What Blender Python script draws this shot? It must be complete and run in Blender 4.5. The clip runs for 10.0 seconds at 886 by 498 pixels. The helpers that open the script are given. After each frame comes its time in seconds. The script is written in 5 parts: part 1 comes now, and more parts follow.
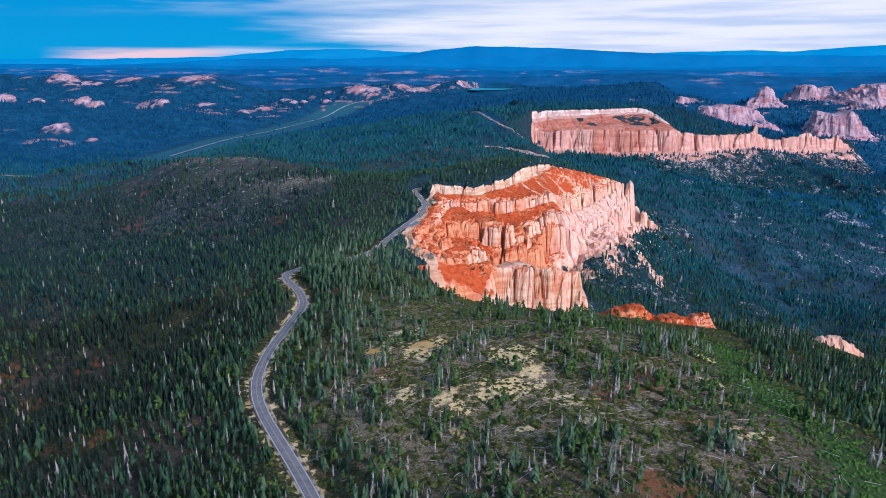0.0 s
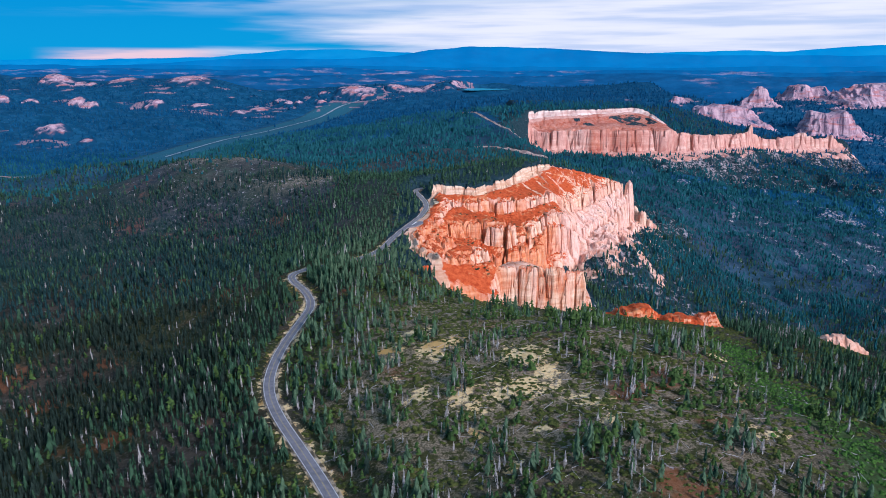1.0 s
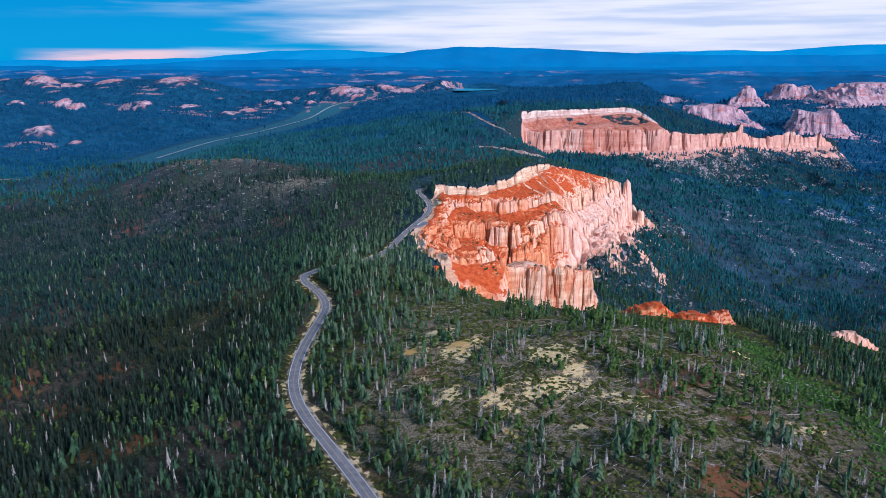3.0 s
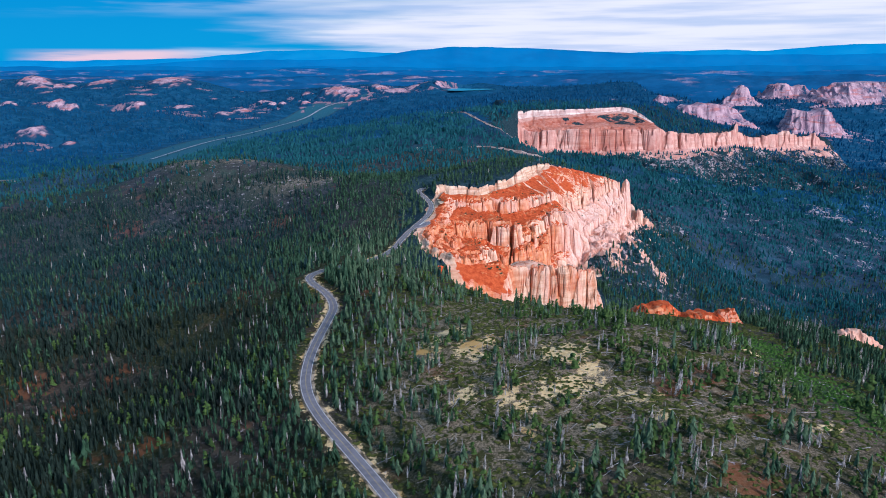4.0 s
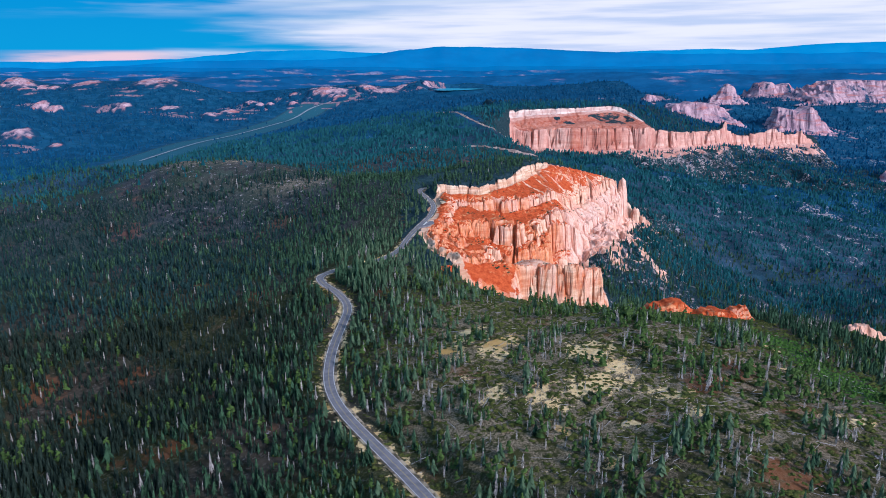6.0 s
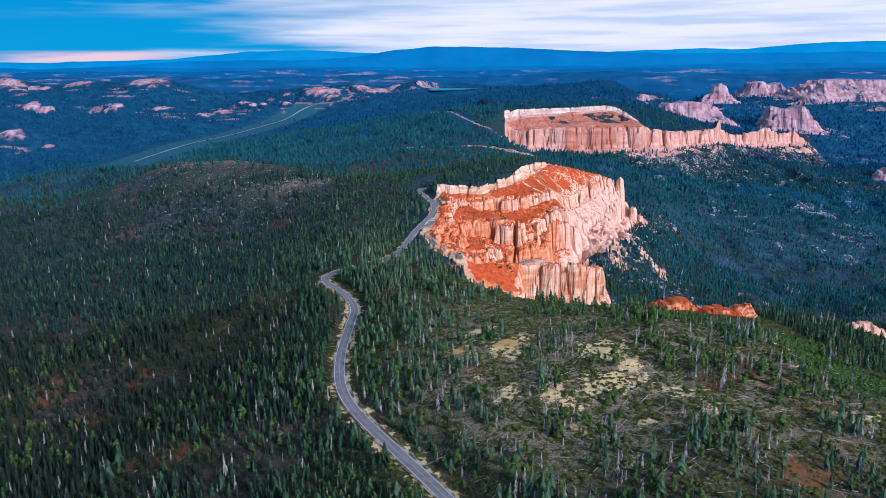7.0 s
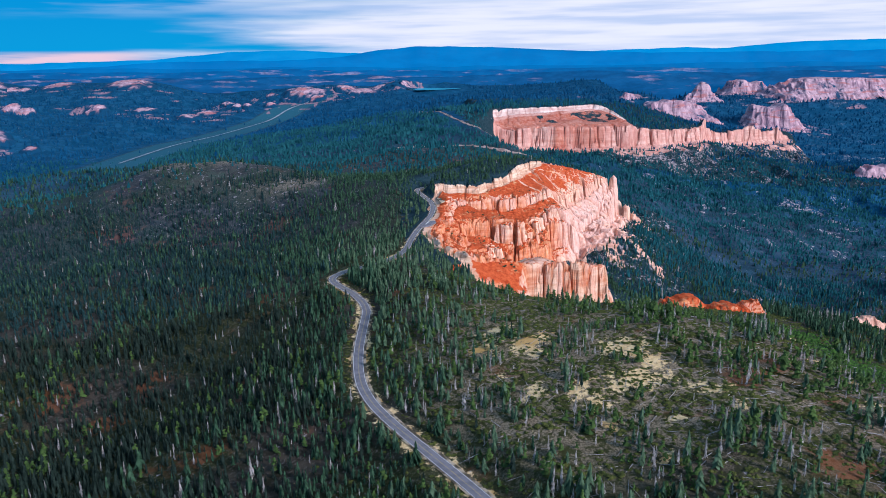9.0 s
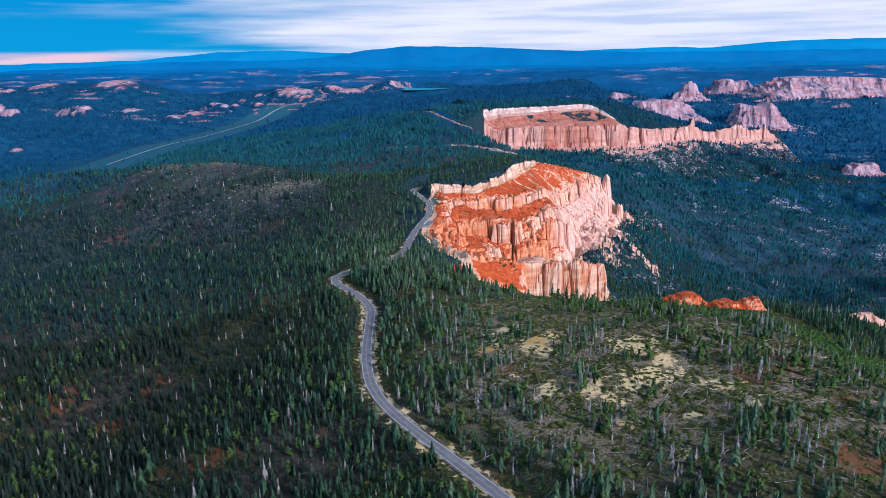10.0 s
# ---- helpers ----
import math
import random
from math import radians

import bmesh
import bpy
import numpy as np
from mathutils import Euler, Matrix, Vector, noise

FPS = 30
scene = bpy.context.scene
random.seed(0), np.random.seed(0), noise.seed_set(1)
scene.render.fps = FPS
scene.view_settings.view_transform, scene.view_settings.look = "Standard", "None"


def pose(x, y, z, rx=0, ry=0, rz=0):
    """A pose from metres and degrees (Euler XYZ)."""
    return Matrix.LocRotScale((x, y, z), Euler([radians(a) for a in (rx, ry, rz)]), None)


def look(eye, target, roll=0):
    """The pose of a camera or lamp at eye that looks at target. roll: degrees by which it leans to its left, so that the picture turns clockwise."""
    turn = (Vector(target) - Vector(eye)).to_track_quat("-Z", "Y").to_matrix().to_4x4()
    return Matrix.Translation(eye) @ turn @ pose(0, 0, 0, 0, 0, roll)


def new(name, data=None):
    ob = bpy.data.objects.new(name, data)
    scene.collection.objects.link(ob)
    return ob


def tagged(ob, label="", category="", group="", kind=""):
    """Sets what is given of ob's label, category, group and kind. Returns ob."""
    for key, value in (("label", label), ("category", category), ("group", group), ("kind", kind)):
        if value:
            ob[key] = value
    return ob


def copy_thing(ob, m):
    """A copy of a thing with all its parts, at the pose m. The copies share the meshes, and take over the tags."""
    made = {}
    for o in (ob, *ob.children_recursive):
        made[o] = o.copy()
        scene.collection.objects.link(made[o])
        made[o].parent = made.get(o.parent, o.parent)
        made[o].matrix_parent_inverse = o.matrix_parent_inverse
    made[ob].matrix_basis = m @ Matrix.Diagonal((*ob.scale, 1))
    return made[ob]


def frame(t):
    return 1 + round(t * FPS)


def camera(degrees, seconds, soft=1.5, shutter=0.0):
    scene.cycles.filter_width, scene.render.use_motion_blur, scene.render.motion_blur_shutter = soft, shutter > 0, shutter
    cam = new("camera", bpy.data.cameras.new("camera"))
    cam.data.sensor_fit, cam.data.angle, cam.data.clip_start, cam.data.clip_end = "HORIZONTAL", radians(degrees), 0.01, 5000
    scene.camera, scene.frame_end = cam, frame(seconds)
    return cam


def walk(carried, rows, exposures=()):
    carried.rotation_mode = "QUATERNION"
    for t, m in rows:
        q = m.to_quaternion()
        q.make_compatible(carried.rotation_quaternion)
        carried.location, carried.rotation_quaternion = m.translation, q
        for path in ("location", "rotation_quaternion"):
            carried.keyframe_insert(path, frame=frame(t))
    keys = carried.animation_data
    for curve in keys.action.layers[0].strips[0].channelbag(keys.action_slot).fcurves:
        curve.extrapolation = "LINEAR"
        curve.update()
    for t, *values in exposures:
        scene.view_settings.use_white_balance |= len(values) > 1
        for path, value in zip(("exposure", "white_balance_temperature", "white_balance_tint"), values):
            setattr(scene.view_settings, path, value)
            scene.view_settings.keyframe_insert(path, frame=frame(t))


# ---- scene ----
cam = camera(63.35, 10.0, soft=0.9)
# seconds, place in metres, turn in degrees
ROWS = [
    (0.0, 0.00, 0.00, 150.00, 75.400, -0.000, 0.000),
    (0.5, -4.75, -0.09, 150.04, 75.410, 0.016, -0.258),
    (1.0, -9.51, -0.11, 150.05, 75.418, 0.037, -0.517),
    (1.5, -14.27, -0.07, 150.03, 75.425, 0.062, -0.778),
    (2.0, -19.04, 0.03, 149.99, 75.431, 0.092, -1.041),
    (2.5, -23.81, 0.19, 149.93, 75.435, 0.125, -1.307),
    (3.0, -28.58, 0.40, 149.85, 75.438, 0.161, -1.577),
    (3.5, -33.36, 0.66, 149.76, 75.439, 0.201, -1.852),
    (4.0, -38.14, 0.96, 149.66, 75.440, 0.243, -2.132),
    (4.5, -42.91, 1.30, 149.56, 75.439, 0.287, -2.419),
    (5.0, -47.69, 1.67, 149.45, 75.437, 0.333, -2.712),
    (5.5, -52.46, 2.07, 149.34, 75.434, 0.380, -3.014),
    (6.0, -57.22, 2.49, 149.23, 75.431, 0.429, -3.324),
    (6.5, -61.98, 2.94, 149.14, 75.426, 0.478, -3.643),
    (7.0, -66.73, 3.40, 149.05, 75.421, 0.528, -3.973),
    (7.5, -71.47, 3.87, 148.98, 75.414, 0.577, -4.314),
    (8.0, -76.20, 4.35, 148.92, 75.408, 0.626, -4.666),
    (8.5, -80.92, 4.83, 148.89, 75.401, 0.675, -5.031),
    (9.0, -85.63, 5.31, 148.88, 75.393, 0.722, -5.409),
    (9.5, -90.32, 5.78, 148.90, 75.386, 0.768, -5.770),
    (10.0, -96.73, 6.41, 148.97, 75.375, 0.828, -6.455),
]
walk(cam, [(t, pose(x, y, z, rx, ry, rz)) for t, x, y, z, rx, ry, rz in ROWS], exposures=((0.0, 0.0, 6150.0, 10.0),))

# ---- light: dusk sky with high cloud, and a wide soft sun behind the camera ----
SUN_ELEVATION, SUN_TURN = 26.0, 140.0      # degrees; the turn is the compass bearing from +y towards +x


def node(tree, kind, at=(0, 0), **values):
    n = tree.nodes.new(kind)
    n.location = at
    for key, value in values.items():
        if key == "operation":
            n.operation = value
        elif key == "blend":
            n.data_type, n.blend_type = "RGBA", value
        elif key == "scale":
            n.inputs["Scale"].default_value = value
        elif key == "detail":
            n.inputs["Detail"].default_value = value
        elif key == "rough":
            n.inputs["Roughness"].default_value = value
    return n


def calc(tree, op, a, b=None, clamp=False):
    n = tree.nodes.new("ShaderNodeMath")
    n.operation, n.use_clamp = op, clamp
    for i, v in enumerate((a, b)):
        if v is None:
            continue
        if isinstance(v, (int, float)):
            n.inputs[i].default_value = v
        else:
            tree.links.new(v, n.inputs[i])
    return n.outputs[0]


def ramp(tree, value, lo, hi, a=0.0, b=1.0):
    n = tree.nodes.new("ShaderNodeMapRange")
    n.interpolation_type = "SMOOTHSTEP"
    for key, v in (("From Min", lo), ("From Max", hi), ("To Min", a), ("To Max", b)):
        n.inputs[key].default_value = v
    tree.links.new(value, n.inputs["Value"])
    return n.outputs["Result"]


def mix(tree, fac, a, b, blend="MIX"):
    n = tree.nodes.new("ShaderNodeMix")
    n.data_type, n.blend_type = "RGBA", blend
    for sock, v in ((n.inputs[0], fac), (n.inputs[6], a), (n.inputs[7], b)):
        if isinstance(v, (int, float)):
            sock.default_value = v
        elif isinstance(v, tuple):
            sock.default_value = (*v, 1.0)
        else:
            tree.links.new(v, sock)
    return n.outputs[2]


def noise_tex(tree, vector, scale, detail=4.0, rough=0.55, stretch=None):
    if stretch:
        m = tree.nodes.new("ShaderNodeMapping")
        m.inputs["Scale"].default_value = stretch
        tree.links.new(vector, m.inputs["Vector"])
        vector = m.outputs["Vector"]
    n = tree.nodes.new("ShaderNodeTexNoise")
    n.inputs["Scale"].default_value, n.inputs["Detail"].default_value, n.inputs["Roughness"].default_value = scale, detail, rough
    tree.links.new(vector, n.inputs["Vector"])
    return n.outputs["Fac"]


def build_world():
    world = bpy.data.worlds.new("world")
    scene.world = world
    world.use_nodes = True
    t = world.node_tree
    t.nodes.clear()
    out, back = t.nodes.new("ShaderNodeOutputWorld"), t.nodes.new("ShaderNodeBackground")
    sky = t.nodes.new("ShaderNodeTexSky")
    sky.sky_type, sky.sun_disc = "NISHITA", False
    sky.sun_elevation, sky.sun_rotation = radians(SUN_ELEVATION), radians(SUN_TURN)
    sky.air_density, sky.dust_density, sky.ozone_density = 1.2, 0.6, 3.0
    co = t.nodes.new("ShaderNodeTexCoord")
    sep = t.nodes.new("ShaderNodeSeparateXYZ")
    t.links.new(co.outputs["Generated"], sep.inputs[0])
    x, y, z = sep.outputs
    side = calc(t, "ARCTAN2", x, y)                    # bearing from ahead, radians
    # clear sky: deep blue towards the horizon ahead, paler overhead
    blue = mix(t, ramp(t, z, 0.0, 0.10), (0.001, 0.340, 0.72), (0.000, 0.290, 0.69))
    blue = mix(t, ramp(t, z, 0.12, 0.6), blue, (0.10, 0.28, 0.49))
    nish = mix(t, 1.0, sky.outputs["Color"], (0.05, 0.05, 0.05), "MULTIPLY")
    clear = mix(t, 0.03, blue, nish)
    # long flat sheets of cloud
    warp = noise_tex(t, co.outputs["Generated"], 2.2, 3.0, 0.5, (1.0, 1.0, 9.0))
    streak = noise_tex(t, co.outputs["Generated"], 3.1, 5.0, 0.52, (1.0, 1.0, 13.0))
    fine = noise_tex(t, co.outputs["Generated"], 5.0, 4.0, 0.5, (1.0, 1.0, 16.0))
    edge = calc(t, "MULTIPLY_ADD", side, 0.155)
    edge.node.inputs[2].default_value = 0.077
    edge = calc(t, "ADD", edge, calc(t, "MULTIPLY", calc(t, "MINIMUM", side, 0.0), 0.03))
    low = calc(t, "SUBTRACT", edge, z)
    low = calc(t, "ADD", low, calc(t, "MULTIPLY", calc(t, "SUBTRACT", warp, 0.5), 0.075))
    low = calc(t, "ADD", low, calc(t, "MULTIPLY", calc(t, "SUBTRACT", streak, 0.5), 0.06))
    cover = ramp(t, low, -0.030, 0.032)
    cover = calc(t, "MULTIPLY", cover, ramp(t, calc(t, "ADD", side, calc(t, "MULTIPLY", calc(t, "SUBTRACT", streak, 0.5), 0.9)), -0.30, 0.0))
    high = calc(t, "MULTIPLY", ramp(t, streak, 0.46, 0.66), ramp(t, z, 0.05, 0.09))
    cover = calc(t, "MAXIMUM", cover, calc(t, "MULTIPLY", high, 0.75))
    cover = calc(t, "MULTIPLY", cover, ramp(t, fine, 0.25, 0.55, 0.80, 1.0))
    tone = mix(t, ramp(t, fine, 0.35, 0.65), (0.66, 0.72, 0.93), (0.86, 0.87, 0.97))
    colour = mix(t, cover, clear, tone)
    # a rosy bar low over the western hills
    bar = calc(t, "MULTIPLY", ramp(t, z, 0.001, 0.006), ramp(t, z, 0.013, 0.019, 1.0, 0.0))
    bar = calc(t, "MULTIPLY", bar, calc(t, "MULTIPLY", ramp(t, side, -0.50, -0.44), ramp(t, side, -0.34, -0.25, 1.0, 0.0)))
    colour = mix(t, calc(t, "MULTIPLY", bar, ramp(t, fine, 0.25, 0.5)), colour, (0.86, 0.62, 0.72))
    t.links.new(colour, back.inputs["Color"])
    back.inputs["Strength"].default_value = 1.0
    t.links.new(back.outputs[0], out.inputs["Surface"])


build_world()
sun = new("sun", bpy.data.lights.new("sun", "SUN"))
sun.data.energy, sun.data.angle, sun.data.color = 4.2, radians(13), (1.0, 0.94, 0.99)
e, b = radians(SUN_ELEVATION), radians(SUN_TURN)
sun.matrix_world = look((0, 0, 600), (-math.cos(e) * math.sin(b), -math.cos(e) * math.cos(b), 600 - math.sin(e)))


# ---- materials ----
def material(name, rough=0.9):
    m = bpy.data.materials.new(name)
    m.use_nodes = True
    t = m.node_tree
    bsdf = t.nodes["Principled BSDF"]
    bsdf.inputs["Roughness"].default_value = rough
    bsdf.inputs["Specular IOR Level"].default_value = 0.06
    return m, t, bsdf


def position(t):
    return t.nodes.new("ShaderNodeNewGeometry").outputs["Position"]


def bump(t, bsdf, height, distance, strength=0.6):
    n = t.nodes.new("ShaderNodeBump")
    n.inputs["Strength"].default_value, n.inputs["Distance"].default_value = strength, distance
    t.links.new(height, n.inputs["Height"])
    t.links.new(n.outputs["Normal"], bsdf.inputs["Normal"])


def attr(t, name):
    n = t.nodes.new("ShaderNodeAttribute")
    n.attribute_name = name
    return n.outputs["Fac"]


def ground_material():
    m, t, bsdf = material("forest_floor")
    p = position(t)
    big, mid, fine = noise_tex(t, p, 0.012, 5), noise_tex(t, p, 0.09, 5, 0.65), noise_tex(t, p, 0.55, 5, 0.7)
    earth = mix(t, ramp(t, mid, 0.38, 0.62), (0.022, 0.021, 0.016), (0.064, 0.053, 0.042))
    grass = mix(t, ramp(t, fine, 0.35, 0.65), (0.018, 0.025, 0.010), (0.046, 0.052, 0.020))
    base = mix(t, ramp(t, big, 0.42, 0.60), grass, earth)
    litter = mix(t, ramp(t, fine, 0.52, 0.72), base, (0.135, 0.118, 0.112))
    rust = calc(t, "MULTIPLY", ramp(t, noise_tex(t, p, 0.021, 4), 0.58, 0.70), ramp(t, mid, 0.42, 0.60))
    debris = mix(t, ramp(t, noise_tex(t, p, 1.1, 5, 0.75), 0.40, 0.62), (0.082, 0.068, 0.044), (0.31, 0.245, 0.175))
    debris = mix(t, ramp(t, noise_tex(t, p, 0.16, 5, 0.7), 0.48, 0.58), debris, (0.042, 0.046, 0.016))
    litter = mix(t, ramp(t, attr(t, "bare"), 0.15, 0.6), litter, debris)
    rust = calc(t, "MAXIMUM", rust, ramp(t, calc(t, "ADD", attr(t, "rust"), calc(t, "MULTIPLY", calc(t, "SUBTRACT", mid, 0.5), 1.6)), 0.35, 0.65))
    c = mix(t, calc(t, "MULTIPLY", rust, 0.7), litter, (0.19, 0.066, 0.030))
    sandy = calc(t, "ADD", attr(t, "sand"), calc(t, "ADD", calc(t, "MULTIPLY", calc(t, "SUBTRACT", mid, 0.5), 1.6), calc(t, "MULTIPLY", calc(t, "SUBTRACT", noise_tex(t, p, 0.35, 5, 0.75), 0.5), 2.2)))
    sand = mix(t, ramp(t, fine, 0.3, 0.7), (0.55, 0.37, 0.18), (0.81, 0.62, 0.36))
    sand = mix(t, ramp(t, noise_tex(t, p, 0.035, 2), 0.56, 0.66), sand, (0.52, 0.31, 0.11))
    c = mix(t, ramp(t, sandy, 0.52, 0.70), c, sand)
    c = mix(t, ramp(t, calc(t, "ADD", attr(t, "meadow"), calc(t, "MULTIPLY", calc(t, "SUBTRACT", mid, 0.5), 0.8)), 0.4, 0.75), c, mix(t, attr(t, "far"), mix(t, ramp(t, fine, 0.38, 0.62), (0.032, 0.046, 0.018), (0.040, 0.082, 0.026)), (0.022, 0.105, 0.150)))
    # blue haze painted into the far ground's colour
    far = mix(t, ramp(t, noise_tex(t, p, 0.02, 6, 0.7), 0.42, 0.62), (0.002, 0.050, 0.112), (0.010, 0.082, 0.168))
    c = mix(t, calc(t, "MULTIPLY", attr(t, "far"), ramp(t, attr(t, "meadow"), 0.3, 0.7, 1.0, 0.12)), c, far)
    speck = noise_tex(t, p, 0.13, 6, 0.75)
    rock = mix(t, ramp(t, speck, 0.40, 0.64), (0.10, 0.105, 0.13), (0.34, 0.30, 0.33))
    c = mix(t, ramp(t, calc(t, "ADD", attr(t, "rock"), calc(t, "MULTIPLY", calc(t, "SUBTRACT", speck, 0.5), 3.6)), 0.46, 0.72), c, rock)
    c = mix(t, ramp(t, attr(t, "pink"), 0.3, 0.7), c, mix(t, ramp(t, mid, 0.35, 0.65), (0.17, 0.115, 0.16), (0.36, 0.23, 0.27)))
    t.links.new(c, bsdf.inputs["Base Color"])
    bump(t, bsdf, fine, 0.8)
    return m


def cliff_material(name, dark, light, pale_a, pale_b, red_a, red_b, size=1.0, cap=((0.58, 0.36, 0.24), (0.74, 0.57, 0.44))):
    m, t, bsdf = material(name, 0.95)
    p = position(t)
    geo = t.nodes.new("ShaderNodeNewGeometry")
    nz = t.nodes.new("ShaderNodeSeparateXYZ")
    t.links.new(geo.outputs["True Normal"], nz.inputs[0])
    bands = noise_tex(t, p, 0.30 / size, 4, 0.6, (0.08, 0.08, 1.0))
    flute = noise_tex(t, p, 0.35 / size, 4, 0.6, (1.0, 1.0, 0.17))
    flute = calc(t, "ADD", calc(t, "MULTIPLY", flute, 0.58), calc(t, "MULTIPLY", noise_tex(t, p, 0.24 / size, 6, 0.68), 0.42))
    spot = noise_tex(t, p, 0.045, 5, 0.6)
    pink = mix(t, ramp(t, flute, 0.28, 0.66), dark, light)
    pale = mix(t, ramp(t, bands, 0.28, 0.72), pale_a, pale_b)
    rockc = mix(t, ramp(t, calc(t, "ADD", spot, calc(t, "MULTIPLY", calc(t, "SUBTRACT", attr(t, "tone"), 0.5), 0.5)), 0.38, 0.62), pink, pale)
    orange = mix(t, ramp(t, bands, 0.30, 0.70), red_a, red_b)
    rockc = mix(t, calc(t, "MULTIPLY", ramp(t, attr(t, "red"), 0.25, 0.75), ramp(t, flute, 0.36, 0.62, 1.0, 0.60)), rockc, orange)
    cream = mix(t, ramp(t, bands, 0.35, 0.65), *cap)
    rockc = mix(t, ramp(t, calc(t, "ADD", attr(t, "cream"), calc(t, "MULTIPLY", calc(t, "SUBTRACT", spot, 0.5), 0.6)), 0.4, 0.6), rockc, cream)
    rosy = mix(t, ramp(t, flute, 0.34, 0.60), (0.70, 0.385, 0.325), (0.88, 0.630, 0.555))
    rosy = mix(t, ramp(t, spot, 0.52, 0.66), rosy, (0.78, 0.46, 0.36))
    rockc = mix(t, calc(t, "MULTIPLY", attr(t, "rose"), 0.8), rockc, rosy)
    rockc = mix(t, calc(t, "MULTIPLY", attr(t, "crack"), 0.55), rockc, tuple(0.72 * v for v in red_a))
    rockc = mix(t, ramp(t, noise_tex(t, p, 0.45 / size, 5, 0.7), 0.34, 0.60, 0.16, 0.0), rockc, tuple(0.55 * v for v in dark))
    soil = mix(t, ramp(t, noise_tex(t, p, 0.25, 5, 0.65), 0.3, 0.7), (0.38, 0.050, 0.016), (0.62, 0.125, 0.044))
    soil = mix(t, ramp(t, noise_tex(t, p, 0.07, 6, 0.65), 0.57, 0.70), soil, (0.64, 0.33, 0.17))
    gentle = calc(t, "ADD", nz.outputs[2], calc(t, "MULTIPLY", calc(t, "SUBTRACT", noise_tex(t, p, 0.12, 4), 0.5), 0.6))
    flat = calc(t, "MULTIPLY", ramp(t, gentle, 0.52, 0.66), ramp(t, attr(t, "soil"), 0.3, 0.6))
    flat = calc(t, "MULTIPLY", flat, ramp(t, attr(t, "cream"), 0.35, 0.7, 1.0, 0.15))
    c = mix(t, flat, rockc, soil)
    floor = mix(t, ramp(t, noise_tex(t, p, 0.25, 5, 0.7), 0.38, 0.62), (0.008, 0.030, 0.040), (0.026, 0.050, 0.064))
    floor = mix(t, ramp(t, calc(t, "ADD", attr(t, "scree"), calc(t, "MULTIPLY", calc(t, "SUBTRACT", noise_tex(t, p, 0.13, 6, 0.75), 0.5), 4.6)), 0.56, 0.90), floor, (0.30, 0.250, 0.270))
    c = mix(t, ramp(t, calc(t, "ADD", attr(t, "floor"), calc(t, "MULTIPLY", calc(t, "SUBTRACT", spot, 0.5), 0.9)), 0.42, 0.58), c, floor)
    t.links.new(c, bsdf.inputs["Base Color"])
    h = calc(t, "ADD", flute, calc(t, "MULTIPLY", noise_tex(t, p, 0.9, 4, 0.65), 0.5))
    bump(t, bsdf, h, 1.6, 0.8)
    return m


def plain(name, a, b, scale, rough=0.9, detail=4.0, lo=0.38, hi=0.62, island=0.0, dist=0.0):
    """Two tones mingled by grain; island also varies each piece of a joined mesh."""
    m, t, bsdf = material(name, rough)
    p = position(t)
    n = noise_tex(t, p, scale, detail, 0.6)
    f = ramp(t, n, lo, hi)
    if island:
        g = t.nodes.new("ShaderNodeNewGeometry").outputs["Random Per Island"]
        o = t.nodes.new("ShaderNodeObjectInfo").outputs["Random"]
        r = calc(t, "FRACT", calc(t, "ADD", g, o))
        f = calc(t, "ADD", calc(t, "MULTIPLY", f, 1 - island), calc(t, "MULTIPLY", r, island))
    c = mix(t, f, a, b)
    t.links.new(c, bsdf.inputs["Base Color"])
    if dist:
        bump(t, bsdf, n, dist)
    return m


def badland_material():
    """Pink eroded rock, bluish haze put into its tones, grown over here and there."""
    m, t, bsdf = material("hazed_pink_badland", 0.95)
    p = position(t)
    flute = noise_tex(t, p, 0.05, 5, 0.65, (1.0, 1.0, 0.35))
    c = mix(t, ramp(t, flute, 0.34, 0.64), (0.25, 0.150, 0.205), (0.55, 0.375, 0.425))
    c = mix(t, ramp(t, noise_tex(t, p, 0.035, 4, 0.6, (0.3, 0.3, 2.0)), 0.52, 0.64), c, (0.42, 0.17, 0.18))
    c = mix(t, calc(t, "MAXIMUM", attr(t, "grown"), ramp(t, noise_tex(t, p, 0.016, 5, 0.68), 0.54, 0.66)), c, (0.006, 0.050, 0.110))
    t.links.new(c, bsdf.inputs["Base Color"])
    bump(t, bsdf, flute, 3.0)
    return m


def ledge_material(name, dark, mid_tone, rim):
    """Wooded far hills with pale ledges: a plain backdrop of distance that glows in painted haze."""
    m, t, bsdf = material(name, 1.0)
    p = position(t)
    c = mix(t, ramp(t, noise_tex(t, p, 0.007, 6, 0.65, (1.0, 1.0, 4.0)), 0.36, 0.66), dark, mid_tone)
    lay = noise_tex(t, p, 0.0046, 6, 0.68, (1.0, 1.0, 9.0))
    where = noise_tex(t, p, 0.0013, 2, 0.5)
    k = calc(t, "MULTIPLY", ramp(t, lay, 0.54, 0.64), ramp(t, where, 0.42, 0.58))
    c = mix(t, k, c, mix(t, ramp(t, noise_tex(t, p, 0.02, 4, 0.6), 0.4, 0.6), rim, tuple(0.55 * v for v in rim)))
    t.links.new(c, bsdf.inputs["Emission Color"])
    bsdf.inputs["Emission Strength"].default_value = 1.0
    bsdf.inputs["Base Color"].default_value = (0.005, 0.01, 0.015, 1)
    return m


